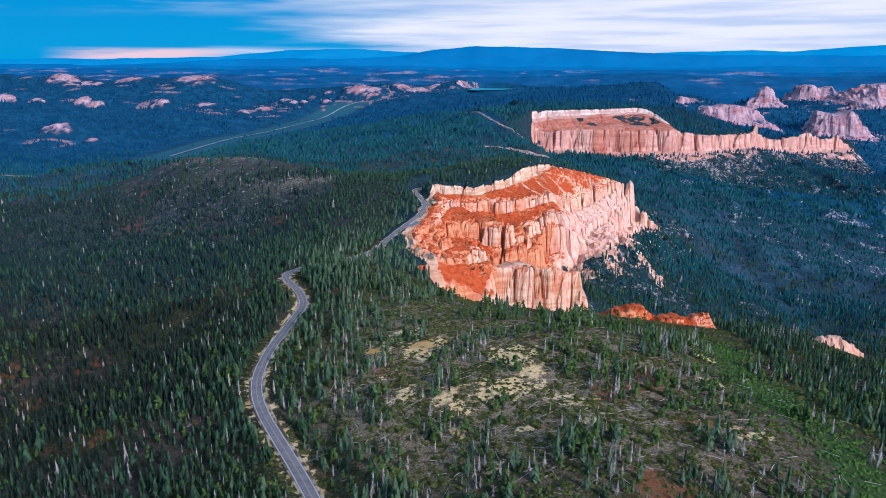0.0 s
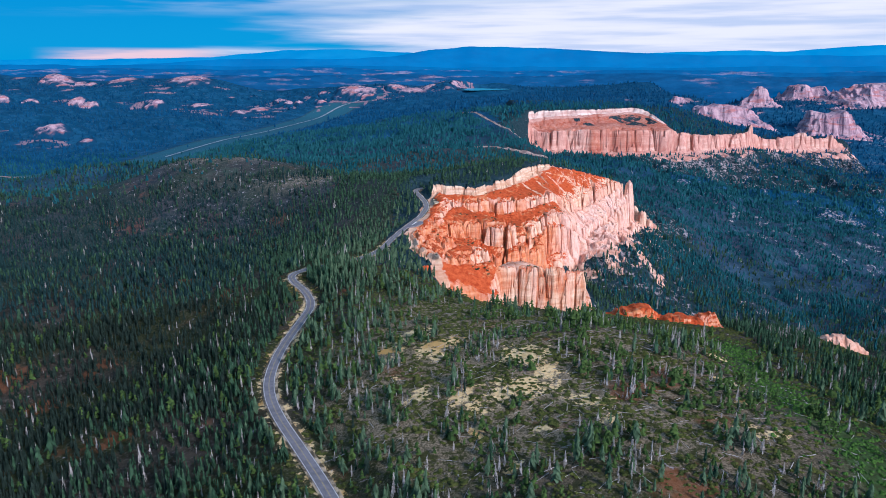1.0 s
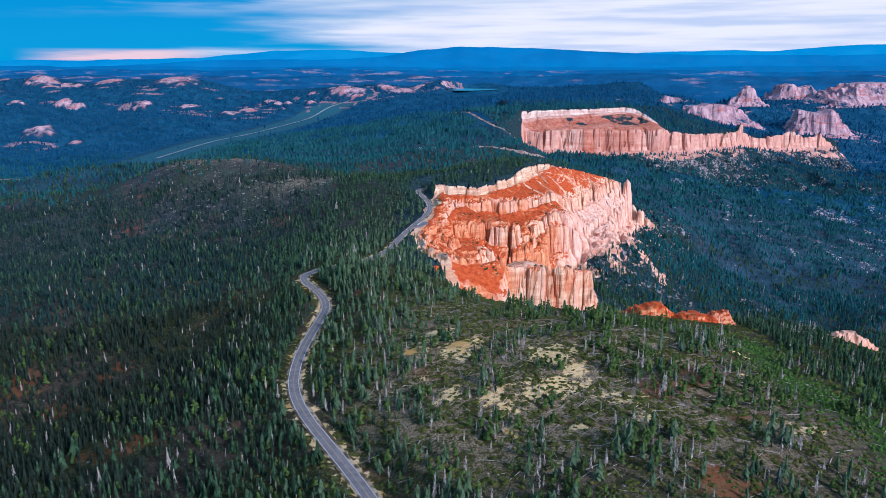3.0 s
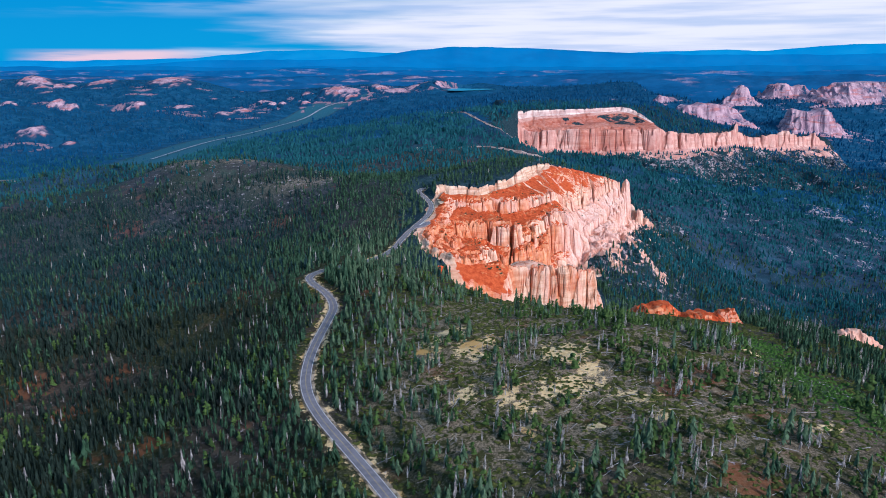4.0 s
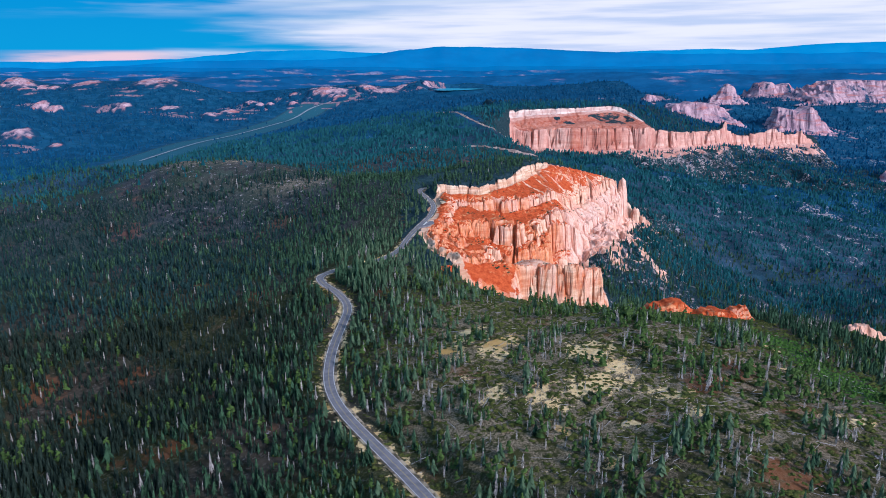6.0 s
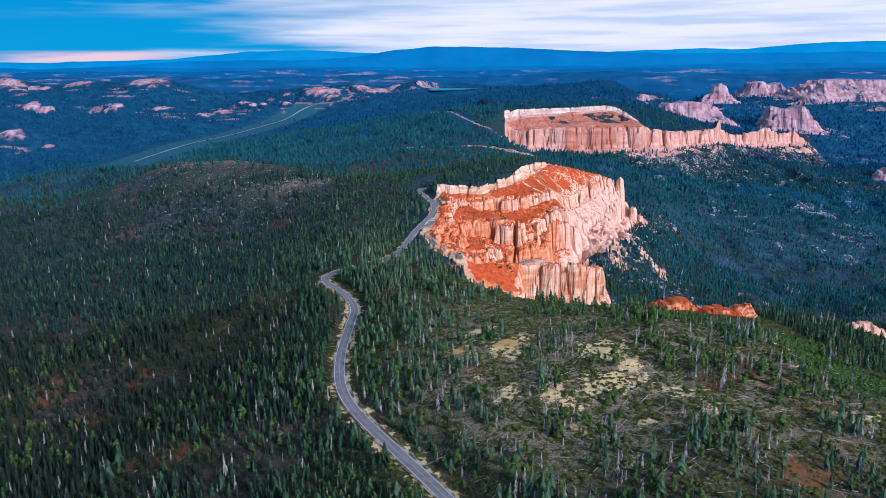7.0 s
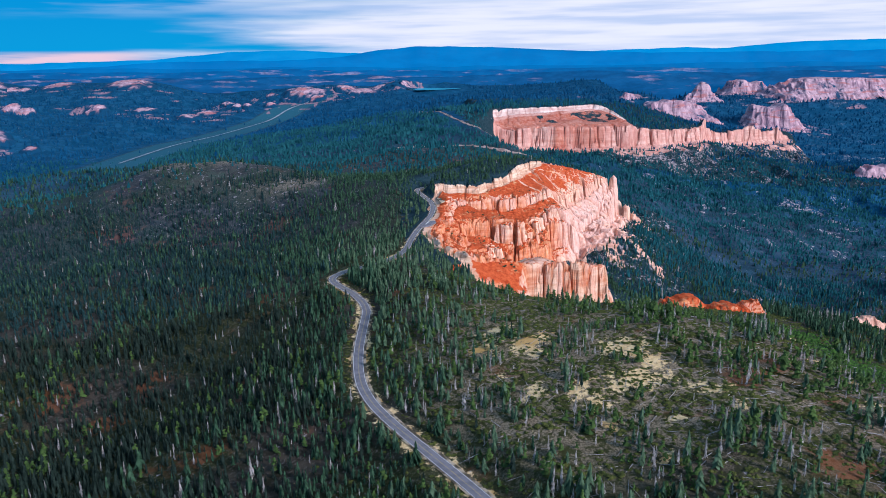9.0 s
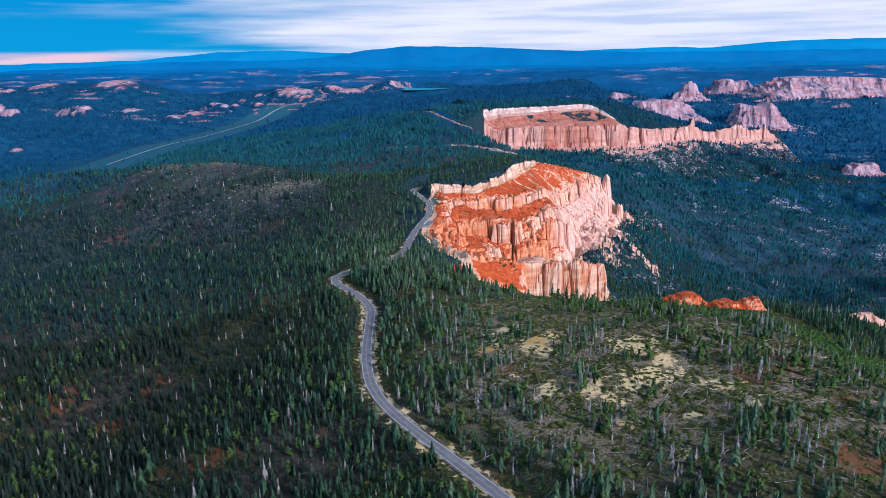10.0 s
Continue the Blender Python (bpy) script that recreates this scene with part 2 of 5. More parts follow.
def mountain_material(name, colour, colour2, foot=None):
    """Far ranges: a plain backdrop of distance that glows in painted haze."""
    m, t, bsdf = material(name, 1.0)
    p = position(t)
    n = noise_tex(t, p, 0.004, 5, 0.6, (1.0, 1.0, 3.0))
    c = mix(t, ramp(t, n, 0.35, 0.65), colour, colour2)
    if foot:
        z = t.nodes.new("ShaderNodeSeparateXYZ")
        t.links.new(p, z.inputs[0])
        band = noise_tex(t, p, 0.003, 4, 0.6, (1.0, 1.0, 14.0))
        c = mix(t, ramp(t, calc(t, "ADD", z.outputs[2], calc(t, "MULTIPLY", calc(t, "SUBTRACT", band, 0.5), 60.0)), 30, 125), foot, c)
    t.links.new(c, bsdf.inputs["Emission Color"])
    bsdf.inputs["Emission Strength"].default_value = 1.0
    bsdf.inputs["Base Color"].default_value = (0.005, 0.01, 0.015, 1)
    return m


MAT = {
    "ground": ground_material(),
    "cliff": cliff_material("hoodoo_rock", (0.62, 0.270, 0.185), (0.82, 0.530, 0.420), (0.76, 0.430, 0.30), (0.88, 0.66, 0.51), (0.58, 0.130, 0.042), (0.76, 0.31, 0.14), cap=((0.60, 0.37, 0.25), (0.82, 0.64, 0.50))),
    "mesa": cliff_material("mesa_rock", (0.49, 0.200, 0.170), (0.71, 0.430, 0.365), (0.56, 0.265, 0.220), (0.74, 0.51, 0.44), (0.36, 0.075, 0.045), (0.50, 0.165, 0.105), 3.0, ((0.60, 0.42, 0.38), (0.82, 0.69, 0.64))),
    "asphalt": plain("asphalt", (0.150, 0.145, 0.170), (0.205, 0.200, 0.230), 0.35, 0.85, 5),
    "line": plain("road_paint", (0.62, 0.60, 0.58), (0.74, 0.73, 0.72), 2.0, 0.7),
    "yellow": plain("yellow_road_paint", (0.34, 0.27, 0.15), (0.42, 0.34, 0.20), 2.0, 0.7),
    "shoulder": plain("sandy_shoulder", (0.085, 0.070, 0.050), (0.46, 0.37, 0.27), 0.16, 0.95, 5, 0.44, 0.60),
    "dirt": plain("pale_dirt", (0.24, 0.17, 0.155), (0.46, 0.34, 0.30), 0.05, 0.95, 4),
    "spruce": plain("spruce_needles", (0.008, 0.024, 0.014), (0.052, 0.112, 0.066), 0.30, 0.85, 3, island=0.6),
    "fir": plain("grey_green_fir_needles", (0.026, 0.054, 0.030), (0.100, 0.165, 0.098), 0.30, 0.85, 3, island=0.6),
    # brownish needles, darkened to carry the west slope's shade
    "shade_dark": plain("brownish_shade_needles", (0.006, 0.014, 0.011), (0.025, 0.041, 0.034), 0.30, 0.9, 3, island=0.6),
    # shade and blue haze both put into this fir's colour
    "dusk": plain("hazed_shade_fir_needles", (0.004, 0.018, 0.020), (0.022, 0.053, 0.055), 0.30, 0.9, 3, island=0.6),
    "pine": plain("pine_needles", (0.018, 0.040, 0.014), (0.074, 0.128, 0.036), 0.30, 0.85, 3, island=0.6),
    # haze of distance put into the blue of the next two foliages
    "far": plain("hazed_far_fir", (0.006, 0.055, 0.070), (0.017, 0.100, 0.122), 0.02, 0.9, 4, island=0.40),
    "deep": plain("haze_blue_fir", (0.002, 0.044, 0.110), (0.007, 0.072, 0.160), 0.01, 0.9, 4, island=0.35),
    "young": plain("young_aspen_leaves", (0.028, 0.072, 0.016), (0.076, 0.160, 0.034), 0.3, 0.85, 3, island=0.35),
    "shrub": plain("manzanita", (0.026, 0.036, 0.011), (0.095, 0.105, 0.030), 0.4, 0.9, 3, island=0.4),
    "bark": plain("bark", (0.055, 0.040, 0.032), (0.13, 0.10, 0.085), 2.0, 0.95),
    "dead": plain("bleached_dead_wood", (0.22, 0.205, 0.205), (0.46, 0.435, 0.435), 0.8, 0.9, island=0.35),
    "valley_dirt": plain("grey_valley_dirt", (0.20, 0.24, 0.30), (0.32, 0.36, 0.42), 0.05, 0.95, 4),
    "pale_rock": badland_material(),
    "lake": plain("lake_water", (0.03, 0.30, 0.46), (0.05, 0.36, 0.52), 0.01, 0.35),
    # backdrop land: it glows by itself, haze put into its blues
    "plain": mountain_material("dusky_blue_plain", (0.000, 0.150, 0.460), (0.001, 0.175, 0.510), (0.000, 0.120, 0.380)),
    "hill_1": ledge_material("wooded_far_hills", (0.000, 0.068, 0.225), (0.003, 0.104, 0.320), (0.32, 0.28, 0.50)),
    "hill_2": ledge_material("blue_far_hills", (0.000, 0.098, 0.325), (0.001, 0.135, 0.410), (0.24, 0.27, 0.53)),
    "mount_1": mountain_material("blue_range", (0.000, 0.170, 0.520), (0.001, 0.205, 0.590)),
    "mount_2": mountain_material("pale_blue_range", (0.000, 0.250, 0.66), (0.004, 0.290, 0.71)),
}


# ---- landform ----
def hash01(ix, iy, seed):
    h = (ix.astype(np.int64) * 374761393 + iy.astype(np.int64) * 668265263 + seed * 1274126177) & 0xFFFFFFFF
    h = ((h ^ (h >> 13)) * 1103515245) & 0xFFFFFFFF
    h = ((h ^ (h >> 16)) * 2246822519) & 0xFFFFFFFF
    return ((h ^ (h >> 15)) & 0xFFFFFF) / float(0xFFFFFF)


def vnoise(x, y, seed):
    ix, iy = np.floor(x), np.floor(y)
    fx, fy = x - ix, y - iy
    fx, fy = fx * fx * fx * (fx * (fx * 6 - 15) + 10), fy * fy * fy * (fy * (fy * 6 - 15) + 10)
    a, b_, c, d = hash01(ix, iy, seed), hash01(ix + 1, iy, seed), hash01(ix, iy + 1, seed), hash01(ix + 1, iy + 1, seed)
    return (a * (1 - fx) + b_ * fx) * (1 - fy) + (c * (1 - fx) + d * fx) * fy


def fbm(x, y, size, octaves=4, seed=1, gain=0.5):
    """Fractal noise about 0, within roughly -1 to 1."""
    total, amp, norm = 0.0, 1.0, 0.0
    for o in range(octaves):
        total = total + amp * (vnoise(x / size * 2**o + 17.3 * o, y / size * 2**o - 9.1 * o, seed + o) * 2 - 1)
        norm += amp
        amp *= gain
    return total / norm


def ridged(x, y, size, octaves=3, seed=1):
    total, amp, norm = 0.0, 1.0, 0.0
    for o in range(octaves):
        total = total + amp * (1 - np.abs(vnoise(x / size * 2**o + 5.7 * o, y / size * 2**o, seed + o) * 2 - 1))
        norm += amp
        amp *= 0.5
    return total / norm


def cells(x, y, size, seed):
    """Cellular noise: distances to the nearest and second nearest site, in cells, and the cell's own random value."""
    u, v = x / size, y / size
    iu, iv = np.floor(u), np.floor(v)
    f1, f2, own = np.full(np.shape(x), 9.0), np.full(np.shape(x), 9.0), np.zeros(np.shape(x))
    for dx in (-1, 0, 1):
        for dy in (-1, 0, 1):
            cx, cy = iu + dx, iv + dy
            d = np.hypot(cx + 0.1 + 0.8 * hash01(cx, cy, seed) - u, cy + 0.1 + 0.8 * hash01(cx, cy, seed + 1) - v)
            near = d < f1
            f2 = np.where(near, f1, np.minimum(f2, d))
            own = np.where(near, hash01(cx, cy, seed + 2), own)
            f1 = np.where(near, d, f1)
    return f1, f2, own


def ss(v, lo=0.0, hi=1.0):
    k = np.clip((v - lo) / (hi - lo), 0, 1)
    return k * k * (3 - 2 * k)


def along(x, y, line):
    """Distance to a line of points (x, y, values...), and the values there."""
    pts = np.array(line, float)
    best, vals = np.full(np.shape(x), 1e18), [np.zeros(np.shape(x)) for _ in range(pts.shape[1] - 2)]
    for p, q in zip(pts[:-1], pts[1:]):
        dx, dy = q[0] - p[0], q[1] - p[1]
        k = np.clip(((x - p[0]) * dx + (y - p[1]) * dy) / (dx * dx + dy * dy), 0, 1)
        d = (x - p[0] - k * dx) ** 2 + (y - p[1] - k * dy) ** 2
        near = d < best
        best = np.where(near, d, best)
        for i in range(len(vals)):
            vals[i] = np.where(near, p[2 + i] + k * (q[2 + i] - p[2 + i]), vals[i])
    return (np.sqrt(best), *vals)


def inside(x, y, ring):
    hit = np.zeros(np.shape(x), bool)
    for (ax, ay), (bx, by) in zip(ring, ring[1:] + ring[:1]):
        if ay == by:
            continue
        cross = (ay > y) != (by > y)
        hit ^= cross & (x < (bx - ax) * (y - ay) / (by - ay) + ax)
    return hit


# hills and hollows of the plateau: place, breadth, height over the general level
# heights solved to fit points placed from the camera's view
NEAR_HILLS = [(0, 330, 170, 13), (-60, 500, 150, 47), (-200, 380, 170, -38), (-300, 520, 190, 43), (-190, 220, 180, 32), (110, 250, 170, 59),
              (230, 420, 170, 7), (60, 560, 130, 8), (-40, 750, 150, 30), (-160, 680, 180, -11), (-240, 840, 180, -4), (-440, 950, 220, -40),
              (-650, 1000, 300, 28), (-360, 1130, 150, 69), (-190, 1010, 130, 34), (0, 920, 120, 39), (140, 1050, 130, 58), (260, 1170, 130, -2),
              (-450, 600, 250, -22), (-22, 352, 50, 5), (55, 280, 60, -7), (-55, 425, 70, 0), (15, 245, 50, 1), (120, 270, 55, 1), (85, 340, 55, 4),
              (-140, 440, 80, 4), (-135, 340, 70, 10), (-245, 420, 90, -4), (-105, 285, 50, -6), (-440, 1105, 95, 9), (-235, 1055, 80, 6),
              (-356, 1127, 90, -1), (-115, 960, 70, 10), (-340, 940, 95, -2), (-190, 880, 80, -3), (-330, 770, 120, 14), (172, 330, 55, -8),
              (-90, 640, 70, 4), (-450, 780, 130, 6), (70, 490, 75, -9), (5, 530, 55, -9), (-8, 592, 42, -9), (250, 1140, 70, 3)]
FAR_HILLS = [(-500, 1350, 320, 0), (50, 1350, 250, 21), (100, 1560, 300, 9), (-350, 1800, 400, 1), (150, 1900, 300, 43),
             (350, 2150, 300, 18), (700, 2250, 300, 38), (1100, 2450, 300, -8), (1450, 2600, 300, -60), (100, 2600, 500, 68),
             (-300, 2900, 500, -37), (-850, 3250, 500, -65), (-1250, 2500, 600, -82), (-1700, 3000, 600, 5), (-1500, 3900, 600, -14),
             (-650, 4100, 500, -92), (1000, 3200, 500, 47), (-300, 4750, 500, 109), (1400, 4600, 700, 67), (2700, 4700, 800, 70),
             (-2500, 4700, 800, 49), (-3400, 4700, 800, 55), (-1100, 1700, 500, -65)]
CANYON_HILLS = [(60, 690, 90, 115), (130, 760, 100, 10), (170, 640, 110, 32), (200, 890, 100, 54), (290, 1000, 120, 55), (370, 1180, 150, 63), (450,
                1060, 170, -25), (290, 700, 150, 18), (750, 1250, 280, -31), (620, 1450, 250, 41), (320, 1450, 200, 34), (320, 1850, 250, 75), (600, 2050, 250, 22),
                (950, 2200, 280, 45), (1450, 2450, 350, -35), (1050, 1750, 400, -23), (1300, 1200, 500, -76), (700, 400, 350, -1), (1900, 2900, 500, -55), (2600,
                4500, 800, 14), (2700, 3300, 700, -68), (1000, 2950, 300, 117)]
# plateau rim, south to north: place, breadth of the fall
RIM = [(450, -900, 200), (430, 0, 200), (390, 250, 170), (330, 420, 150), (240, 505, 110), (150, 472, 80), (75, 455, 80), (20, 470, 70), (-11, 535, 60),
       (-22, 610, 50), (-28, 690, 50), (-22, 800, 50), (0, 890, 40), (42, 905, 40), (90, 965, 40), (134, 1033, 40), (220, 1112, 40), (300, 1158, 40),
       (305, 1200, 60), (270, 1270, 120), (205, 1400, 130), (165, 1600, 110), (150, 1900, 100), (236, 2050, 40), (420, 2120, 50),
       (600, 2215, 50), (700, 2240, 50), (1031, 2440, 30), (1250, 2500, 30), (1405, 2570, 30), (1395, 2600, 60), (1000, 2600, 150),
       (750, 2720, 250), (900, 3050, 200), (1150, 3150, 150), (1180, 3500, 250), (1260, 4300, 300), (1400, 5200, 300)]
CANYON_RING = [(p[0], p[1]) for p in RIM] + [(9000, 5200), (9000, -900)]
ROAD = [(-10, 120, -6), (-22, 180, -9), (-52, 246, -11), (-70, 280, -11), (-84, 306, -11), (-94, 330, -11), (-99, 355, -11), (-100, 392, -11), (-97, 440, -12), (-95, 470, -12),
        (-105, 498, -11), (-119, 522, -11), (-124, 540, -11), (-112, 562, -12), (-85, 590, -15), (-62, 640, -19), (-53, 700, -20), (-41, 745, -19), (-25, 790, -16),
        (-20, 838, -13), (-32, 880, -10), (-38, 905, -7), (-15, 930, -8), (30, 985, -6)]


# bare pink slopes over the west valley, and buttes to the east: foot, half breadth, height, and the side to which the crest leans
WEST_SLOPES = [(-1484, 2780, -117, 70, 48, 1), (-1313, 2700, -140, 34, 19, 0), (-1969, 3966, -87, 66, 62, 1), (-1877, 3934, -109, 56, 56, 1),
               (-1526, 3930, -112, 65, 71, 1), (-1017, 3790, -117, 72, 39, -0.4), (-951, 3934, -109, 65, 25, -0.6), (-2250, 4042, -86, 48, 48, 1),
               (-2390, 4004, -87, 69, 63, -1), (-2194, 3934, -109, 34, 19, 0), (-2347, 4543, -12, 89, 32, 0), (-2386, 4504, -38, 57, 43, -1),
               (-2263, 4492, -44, 67, 32, 0), (-2322, 4559, 25, 133, 93, -0.4), (-2209, 4551, 8, 75, 32, -0.6), (-1944, 4560, 28, 118, 39, 0)]
NORTH_SLOPES = [(-1535, 4560, 28, 165, 39, 0), (-2145, 4550, 5, 47, 29, 1), (-909, 4217, -83, 43, 43, 0), (-829, 4080, -85, 29, 35, -1),
                (-766, 4080, -85, 29, 42, -1), (-704, 4480, -50, 32, 28, 0), (-664, 4171, -84, 36, 33, 0), (-575, 4408, -77, 62, 35, -0.4),
                (-466, 4448, -62, 140, 84, -1), (-417, 4354, -81, 58, 34, -0.5), (-241, 4554, 15, 82, 54, -0.6), (-56, 4544, -9, 68, 25, 0),
                (-153, 4504, -38, 96, 32, -0.6), (109, 4570, 42, 47, 32, 1), (143, 4556, 18, 39, 18, 0), (-1301, 3966, -87, 62, 25, 1)]
EAST_BUTTES = [(1056, 3224, -23, 50, 26, 0), (1160, 2998, -88, 148, 62, 0), (1497, 2142, -220, 72, 40, 0), (1712, 3900, -70, 90, 84, 0),
               (2192, 4350, -66, 150, 76, 0), (1778, 3300, -176, 146, 108, 0), (2790, 4100, -46, 600, 70, 0)]
BUTTES = [b[:5] for b in WEST_SLOPES + NORTH_SLOPES + EAST_BUTTES]


WEST_RIDGE = [(-1077, 1500, -97), (-860, 1500, -82), (-818, 1560, -76), (-784, 1620, -73), (-733, 1650, -72), (-648, 1600, -66), (-548, 1500, -53)]
VALLEY_ROAD = [(-923, 1950, -152), (-904, 2178, -151), (-893, 2345, -150), (-859, 2862, -149), (-808, 3009, -148), (-758, 3199, -147), (-654, 3758, -141), (-535, 4215, -128), (-407, 4426, -115)]


def hills(x, y, base, items):
    z = np.full(np.shape(x), float(base))
    for hx, hy, r, h in items:
        z = z + h * np.exp(-((x - hx) ** 2 + (y - hy) ** 2) / (2 * (0.8 * r) ** 2))
    return z


def seat(x, y, z, west):
    """The land levelled round the badland mounds, with a wooded hill behind each."""
    for bx, by, bz, half, tall in BUTTES:
        if (bx < 1100) == west:
            z = z + (bz - 10 - z) * np.exp(-(((x - bx) / (1.8 * half + 60)) ** 2 + ((y - by) / (1.8 * min(half, 200) + 90)) ** 2))
            if half < 200:
                z = z + tall * (1.05 if west else 0.6) * np.exp(-(((x - bx) / (1.5 * half + 40)) ** 2 + ((y - by - 0.6 * half - 45) / (0.8 * half + 40)) ** 2))
    return z


def plateau(x, y):
    z = hills(x, y, -60, NEAR_HILLS + FAR_HILLS)
    near = ss(y, 2200, 600)
    z = z + fbm(x, y, 60, 4, 3) * 3.5 + fbm(x, y, 420, 3, 9) * 26 * (1 - near * 0.9) + fbm(x, y, 380, 3, 12) * 46 * ss(y, 2500, 3200) * ss(x, 0, -500) + fbm(x, y, 240, 2, 14) * 24 * ss(y, 1150, 1400) * ss(y, 2300, 1900) * ss(x, -700, -300) * ss(x, 260, 60) 
    # the land is raised towards the far ranges to fit the camera's view
    z = z + 62 * ss(y, 4350, 4950)
    vd, vz = along(x, y, VALLEY_ROAD)
    z = z + (vz - z) * ss(vd, 280, 90)
    z = seat(x, y, z, True)
    rd, rz = along(x, y, WEST_RIDGE)
    up = rz - 5 - 0.34 * (np.sqrt(rd**2 + 1600) - 40) - z
    z = z + 0.5 * (up + np.sqrt(up**2 + 36)) * ss(rd, 420, 300)
    lake = np.hypot((x - 268) / 150, (y - 4480) / 170)
    return z + (-14 - z) * ss(lake, 1.35, 1.0)


def canyon(x, y):
    z = hills(x, y, -170, CANYON_HILLS)
    gully = ridged(x + 30 * fbm(x, y, 150, 2, 31), y, 95, 3, 33)
    z = z + (gully - 0.6) * 34 * ss(x, 200, 420) + fbm(x, y, 40, 3, 35) * 4
    return seat(x, y, z, False) + 235 * ss(y, 4560, 4880)


def smooth_line(line, step):
    """A rounded line through the points, resampled."""
    p = np.array(line, float)
    for _ in range(3):
        q = np.repeat(p, 2, 0)
        q[1:-1:2], q[2:-1:2] = 0.75 * p[:-1] + 0.25 * p[1:], 0.25 * p[:-1] + 0.75 * p[1:]
        p = q
    s = np.r_[0, np.cumsum(np.hypot(*np.diff(p[:, :2], axis=0).T))]
    u = np.arange(0, s[-1], step)
    return np.stack([np.interp(u, s, p[:, k]) for k in range(p.shape[1])], 1)


ROAD_FINE = smooth_line(ROAD, 8.0)

# cliff tiers round the near bowl, west to east: their upper edges
TIER_CREAM = [(-8, 596, 0), (-34, 655, 2), (-40, 720, 3), (-28, 790, 3), (-20, 850, 4), (-13, 893, 9), (2, 890, 13), (38, 893, 13), (90, 955, 12), (136, 1027, 9),
              (160, 1045, 1), (240, 1110, 0), (320, 1165, 0)]
TIER_UPPER = [(2, 606, 0), (-20, 660, 4), (-24, 720, 6), (-8, 790, 5), (6, 845, 5), (24, 866, 9), (45, 872, 13), (70, 879, 16), (96, 894, 17), (128, 920, 12), (160, 960, 12),
              (205, 1020, 13), (250, 1085, 12), (294, 1150, 6)]
TIER_MIDDLE = [(12, 616, 0), (-4, 665, 6), (-4, 715, 8), (8, 775, 11), (26, 797, 18), (48, 792, 24), (70, 784, 25), (95, 810, 20), (117, 870, 12), (154, 900, 13), (183, 940, 14),
               (230, 1000, 13), (252, 1060, 11), (294, 1147, 9), (297, 1182, 9)]
TIER_LOWER = [(24, 634, 0), (14, 675, 8), (20, 712, 12), (38, 742, 14), (60, 768, 15), (92, 782, 24), (112, 812, 36), (123, 866, 40), (160, 888, 32), (190, 912, 28),
              (240, 965, 32), (262, 1040, 40), (299, 1142, 46), (303, 1185, 46)]
FIN = [(-34, 600, -22), (0, 616, -24), (30, 632, -28), (62, 640, -31), (98, 634, -33), (127, 648, -40)]


def ring_of(tier):
    return [(p[0], p[1]) for p in tier] + [(tier[-1][0] + 20, 1300), (900, 1300), (900, 560), (tier[0][0], 560)]


def below(x, y, tier, width, wobble):
    """How far down a tier's face a place lies, times the tier's drop: a sheer face over a short apron."""
    d, drop = along(x, y, tier)
    s = np.where(inside(x, y, ring_of(tier)), d, -d) + wobble
    return drop * (0.80 * ss(s, 0, width) + 0.20 * ss(s, width * 0.6, width * 0.6 + 15)), s


# rock towers that stand off the walls: place, top, radius; and bare spurs that run down into the trees
TOWERS = [(302, 1146, -34, 8.0), (331, 1160, -86, 9.0), (341, 1152, -97, 7.0), (322, 1176, -82, 9.0)]
SPURS = [[(214, 952, -72), (238, 925, -84), (259, 903, -97), (266, 872, -117), (270, 848, -136)], [(190, 915, -82), (204, 892, -100), (212, 868, -118), (216, 848, -134)],
         [(150, 880, -88), (168, 858, -104), (182, 836, -124)]]


